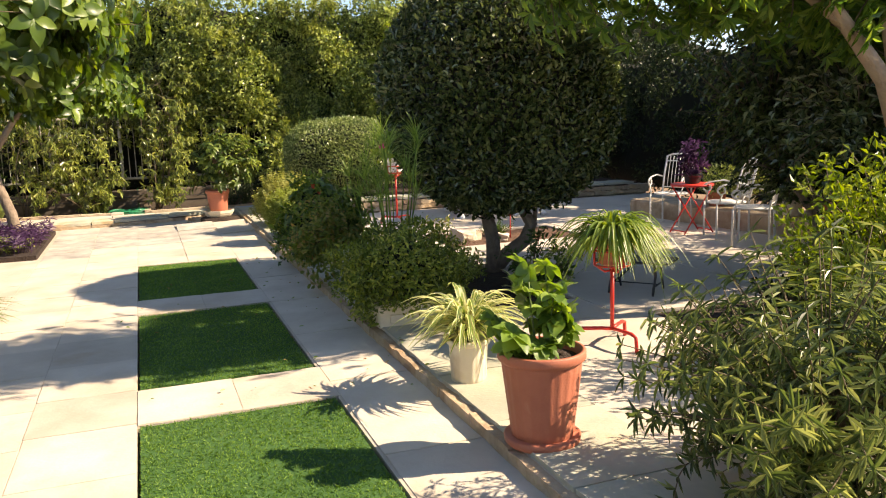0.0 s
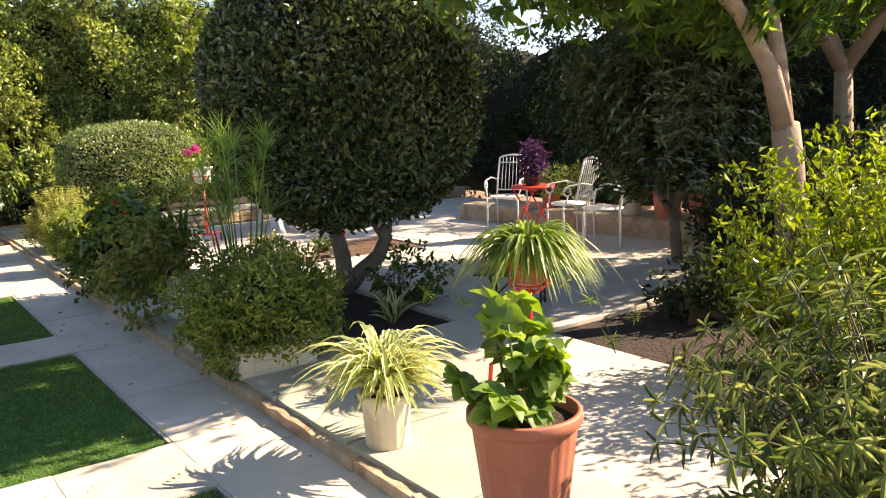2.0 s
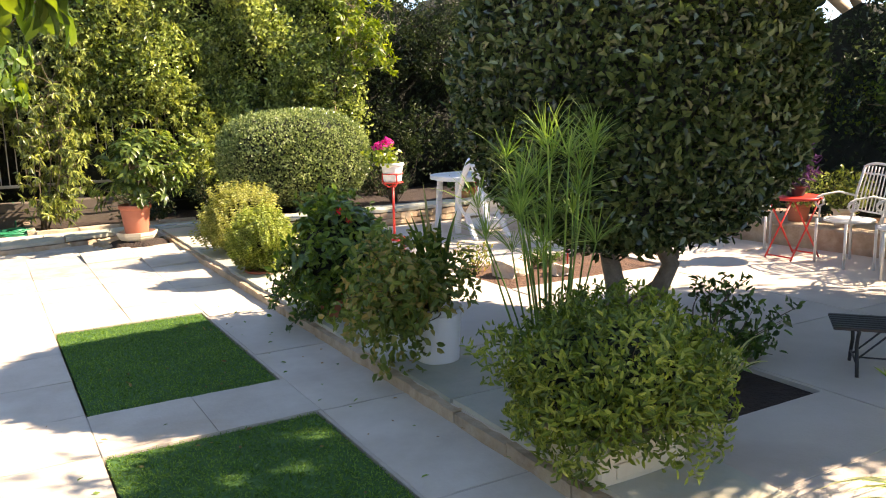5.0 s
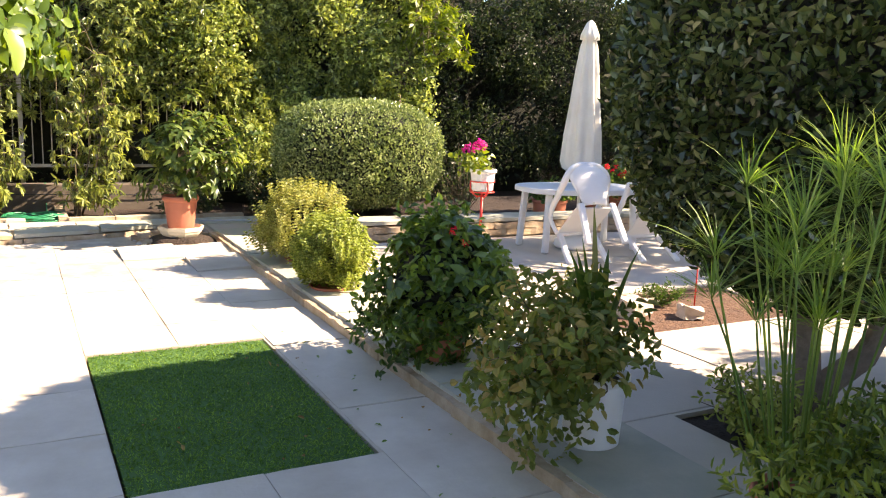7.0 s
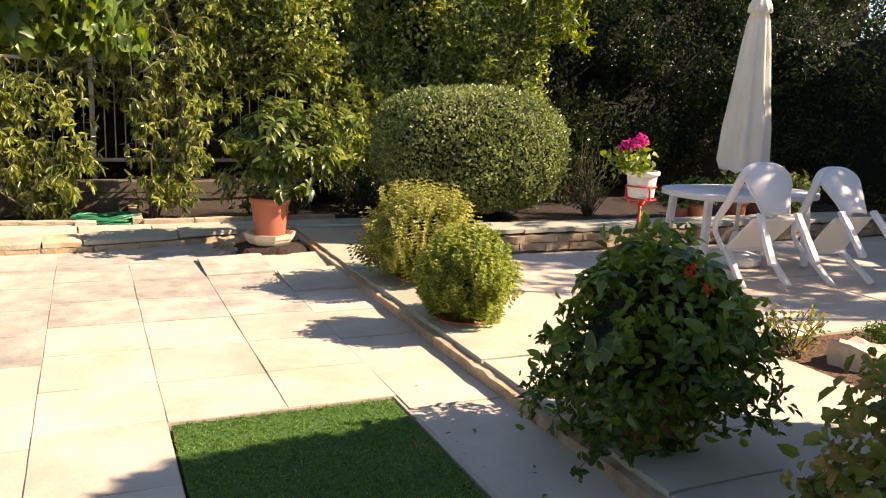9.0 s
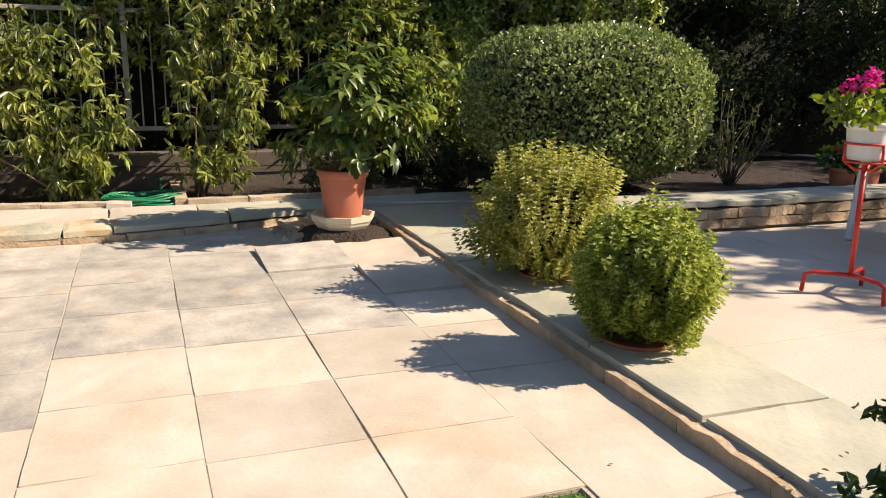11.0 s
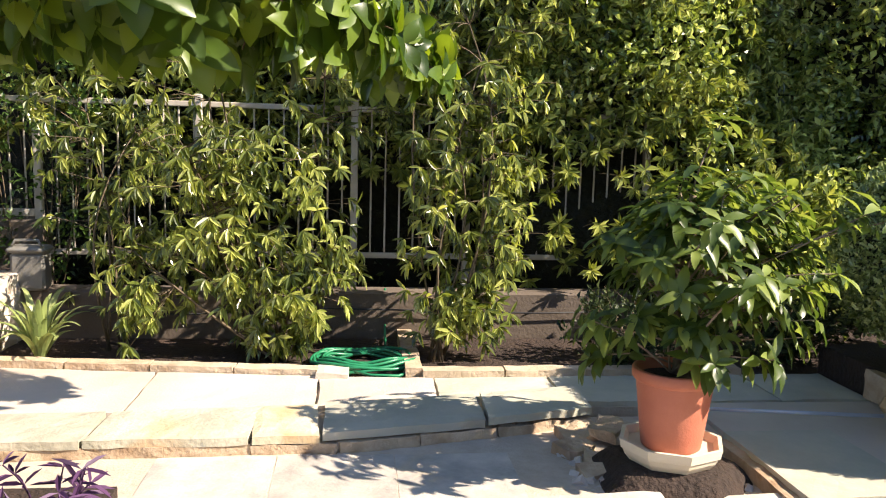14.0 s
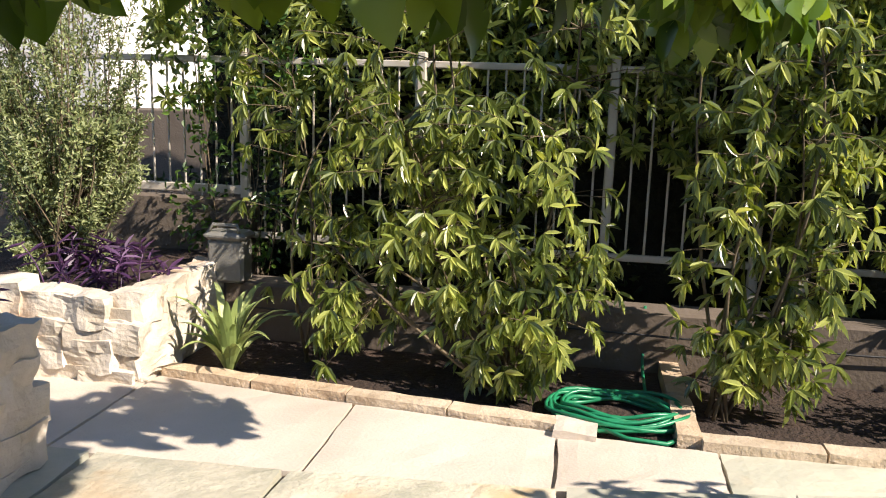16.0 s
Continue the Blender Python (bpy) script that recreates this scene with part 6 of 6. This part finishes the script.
# riser along the terrace edge
edge = Geo().box((KX + 0.02, 5.0, -0.005), (0.05, 20.0, 0.12)).part("kerb_terrace", M_MORTAR)
tagged(edge, "rough brown stone edge of the raised terrace", "kerb", kind="structure")
eb = [rough_block(0.5, 0.08, 0.085, 8.1 * k, 0.014, 4) for k in range(5)]
for k in range(31):
    put_block("edge_stone", eb[k % 5], M_KERB, edge, KX + 0.015, -1.0 + k * 0.505, TZ - 0.012 + random.uniform(-0.006, 0.004), 90 + random.uniform(-1.5, 1.5))
fl = [rough_block(0.60, 0.82, 0.05, 6.3 * k, 0.006, 4) for k in range(5)]
for k in range(19):
    w = put_block("flagstone", fl[(k * 3) % 5], M_FLAG, edge, KX + 0.335, -1.0 + k * 0.835, TZ + 0.012 + random.uniform(-0.004, 0.004), random.uniform(-0.8, 0.8))

# flagstones of the walk in front of the fence bed
walkway = bpy.data.objects["path_back"]


def cut_slab(corners, z, thick, mat, seed):
    """A flagstone sawn to four given corners, its face and edges a little uneven."""
    a, b, c, d = [Vector((x, y, 0)) for x, y in corners]
    nu, nv, rows = 8, 5, []
    for lay_z in (z, z - thick):
        for j in range(nv + 1):
            for i in range(nu + 1):
                u, v = i / nu, j / nv
                p = a.lerp(b, u).lerp(d.lerp(c, u), v)
                k = noise.noise_vector(Vector((p.x * 7 + seed, p.y * 7, lay_z)))
                rim = 0.008 if i in (0, nu) or j in (0, nv) else 0.0
                rows.append((p.x + k.x * 0.012, p.y + k.y * 0.012, lay_z + k.z * 0.006 - (rim if lay_z == z else 0)))
    m, w = (nu + 1) * (nv + 1), nu + 1
    fs = [(j * w + i, j * w + i + 1, (j + 1) * w + i + 1, (j + 1) * w + i) for j in range(nv) for i in range(nu)]
    ring = [i for i in range(nu)] + [j * w + nu for j in range(nv)] + [nv * w + i for i in range(nu, 0, -1)] + [j * w for j in range(nv, 0, -1)]
    fs += [(ring[q], m + ring[q], m + ring[(q + 1) % len(ring)], ring[(q + 1) % len(ring)]) for q in range(len(ring))]
    g = Geo()
    g.add(rows, fs)
    return g.part("flagstone", mat, walkway)


front_cuts = [-5.0, -4.1, -3.2, -2.35, -1.52, -0.72, -0.37, 0.51, 1.14]
for k, (xa, xb) in enumerate(zip(front_cuts, front_cuts[1:])):
    xa, xb, lean = xa + 0.008, xb - 0.008, 0.03 * math.sin(k * 2.1)
    cut_slab([(xa, step_line(xa) - 0.02), (xb, step_line(xb) - 0.02), (xb + lean, joint_line(xb) - 0.008), (xa + lean, joint_line(xa) - 0.008)], 0.10 + 0.01 * max(0, k - 5), 0.05, (M_SLATE, M_SANDY, M_SLATE, M_FLAG)[(k * 3 + k // 2) % 4] if k < 6 else M_FLAG, 3.0 * k)
back_cuts = [-5.0, -3.9, -2.6, -1.45, -0.42, 0.3, 1.05, 1.75, 2.38, 2.96]
for k, (xa, xb) in enumerate(zip(back_cuts, back_cuts[1:])):
    xa, xb = xa + 0.008, xb - 0.008
    low = 14.99 if xa > 1.0 else None
    cut_slab([(xa, low or joint_line(xa) + 0.008), (xb, low or joint_line(xb) + 0.008), (xb, kerb_line(xb) - 0.02), (xa, kerb_line(xa) - 0.02)], 0.085, 0.04, M_TERRACE if k < 5 else M_FLAG, 5.0 * k + 1)
rb = [rough_block(0.42, 0.06, 0.075, 7.7 * q, 0.016) for q in range(4)]
low_side = [rough_block(0.34, 0.10, 0.18, 2.3 * q, 0.02) for q in range(3)]
for k in range(5):
    put_block("stone", low_side[k % 3], M_KERB, bpy.data.objects["wall_bed"], 2.97, 13.45 + k * 0.345, 0.27, 90 + random.uniform(-3, 3))
for k in range(14):
    x = -4.75 + k * 0.425
    slope = math.degrees(math.atan2(step_line(x + 0.2) - step_line(x - 0.2), 0.4))
    put_block("edge_stone", rb[k % 4], M_KERB, walkway, x, step_line(x) + 0.012, 0.052, slope + random.uniform(-2, 2))

# terrace panels
for j, (y0, y1) in enumerate(((-1.0, 0.9), (0.9, 2.8), (2.8, 4.7), (4.7, 5.30))):
    Geo().box((3.06, (y0 + y1) / 2, TZ - 0.02), (1.40, y1 - y0 - 0.012, 0.03), chamfer=0.004).part("panel", M_TERRACE, terrace)
for x0, y0, x1, y1 in ((2.36, 5.30, 3.58, 5.94), (3.60, 5.32, 5.3, 6.9), (5.3, 5.32, 7.2, 6.9), (3.60, 6.9, 5.3, 9.03), (5.3, 6.9, 7.2, 9.03), (2.36, 7.76, 3.52, 9.03), (2.36, 9.05, 3.60, 10.9), (2.36, 10.9, 4.2, 13.1), (4.2, 10.17, 5.6, 11.6), (4.2, 11.6, 6.2, 13.1),
                       (5.62, 9.05, 7.2, 11.5), (6.2, 11.5, 8.0, 13.1), (7.2, 9.6, 9.1, 11.5)):
    Geo().box(((x0 + x1) / 2, (y0 + y1) / 2, TZ - 0.02), (x1 - x0 - 0.012, y1 - y0 - 0.012, 0.03), chamfer=0.004).part("panel", M_TERRACE, terrace)


# paving tiles
def tile_mesh(w, d, seed):
    me = rough_block(w, d, 0.035, seed, 0.0035, 4)
    return me


PX, PY = 0.585, 0.63
tiles = [tile_mesh(PX - 0.007, PY - 0.007, 1.7 * k) for k in range(4)]
old = [tile_mesh(PX - 0.008, PY - 0.008, 30 + 2.1 * k) for k in range(4)]
strip = [tile_mesh(KX - 1.17 - 0.012, 1.24, 50 + 1.3 * k) for k in range(3)]
for m in tiles:
    m.materials.append(M_TILE)
for m in old:
    m.materials.append(M_OLD_TILE)
for m in strip:
    m.materials.append(M_TILE)


y_joints = [-1.4, -0.78, -0.15, 0.53, 1.22, 1.9, 2.5, 3.2, 3.9, 4.6, 5.23, 5.96, 6.69, 7.42, 8.06, 8.75, 9.44, 10.12, 10.68, 11.28, 11.89, 12.52, 13.17, 13.83, 14.42]
SHIFT = {-7: 0.1, -6: -0.08, -5: 0.12, -4: -0.1, -3: 0.06, -2: -0.11, -1: 0.03, 0: 0.0, 1: 0.0}
for j in range(len(y_joints) - 1):
    for i in range(-7, 2):
        y0, y1 = y_joints[j] + (SHIFT[i] if y_joints[j] > -1 else 0), y_joints[j + 1] + (SHIFT[i] if y_joints[j + 1] < 14.4 else 0)
        d = y1 - y0
        x0 = i * PX - (0.0 if i >= 0 else 0.0)
        cx, cy = x0 + PX / 2, (y0 + y1) / 2
        if any(q[0] - 0.1 < cx < q[2] + 0.1 and q[1] < cy < q[3] for q in TURF):
            continue
        if cx < -1.25 and cy > 11.2:
            continue
        if i == 1 and j >= len(y_joints) - 2:
            continue
        if cx < -3.2 and cy < 5:
            continue
        src = old if y0 > 11.8 or (y0 > 11.1 and i == -2) else tiles
        me = src[(i * 3 + j * 5) % 4]
        lift, tp = 0.0, (0, 0)
        if i == 1 and y0 > 13.1:
            lift, tp = 0.03, (2.0, -1.5)
        ob = new("tile", me)
        ob.matrix_world = pose(cx, cy, lift + random.uniform(-0.002, 0.002), tp[0] + random.uniform(-0.25, 0.25), tp[1] + random.uniform(-0.25, 0.25), random.uniform(-0.3, 0.3)) @ Matrix.Diagonal((1, (d - 0.007) / (PY - 0.007), 1, 1))
        ob.parent = pavement
y = -1.4
k = 0
while y < 13.7:
    tp = (0, 0)
    d = 1.25 if y < 10 else 0.64
    sx = d / 1.25
    z = 0.0
    if y > 12.3:
        z, tp = 0.03, (2.5, -2.0)
    ob = new("tile", strip[k % 3])
    ob.matrix_world = pose((KX + 1.17) / 2 - 0.005, y + d / 2, z, tp[0] + random.uniform(-0.25, 0.25), tp[1], random.uniform(-0.2, 0.2)) @ Matrix.Diagonal((1, sx, 1, 1))
    ob.parent = pavement
    if y > 11.2:
        ob.data = strip[k % 3]
    y += d + (0.008 if d > 1 else 0.01)
    k += 1


# fallen leaves on turf and paving
n = 420
P = np.stack([rng.uniform(-0.6, 2.2, n), rng.uniform(4.4, 14.2, n), np.full(n, 0.006)], 1)
P[:, 2] = np.where(P[:, 0] > KX, TZ + 0.018, np.where((P[:, 0] > 0) & (P[:, 0] < 1.15), 0.014, 0.006))
keep = (rng.random(n) < np.where((P[:, 0] > 0) & (P[:, 0] < 1.9) & (P[:, 1] < 10.1), 0.75, 0.05))
P = P[keep]
D = rand_dirs(len(P)) * np.array([1, 1, 0.15])
V, F = leaf_arrays(P, D, np.array([0, 0, 1.0]) + rng.normal(0, 0.3, P.shape), rng.uniform(0.02, 0.045, len(P)), 0.5, 0.3, -0.1)
tagged(tri_part("fallen_leaves", V, F, [L_DRY, L_BLADE], None, rng.integers(0, 2, len(P)).repeat(4)), "scattered dry fallen leaves on turf and paving", "leaves", kind="stuff")
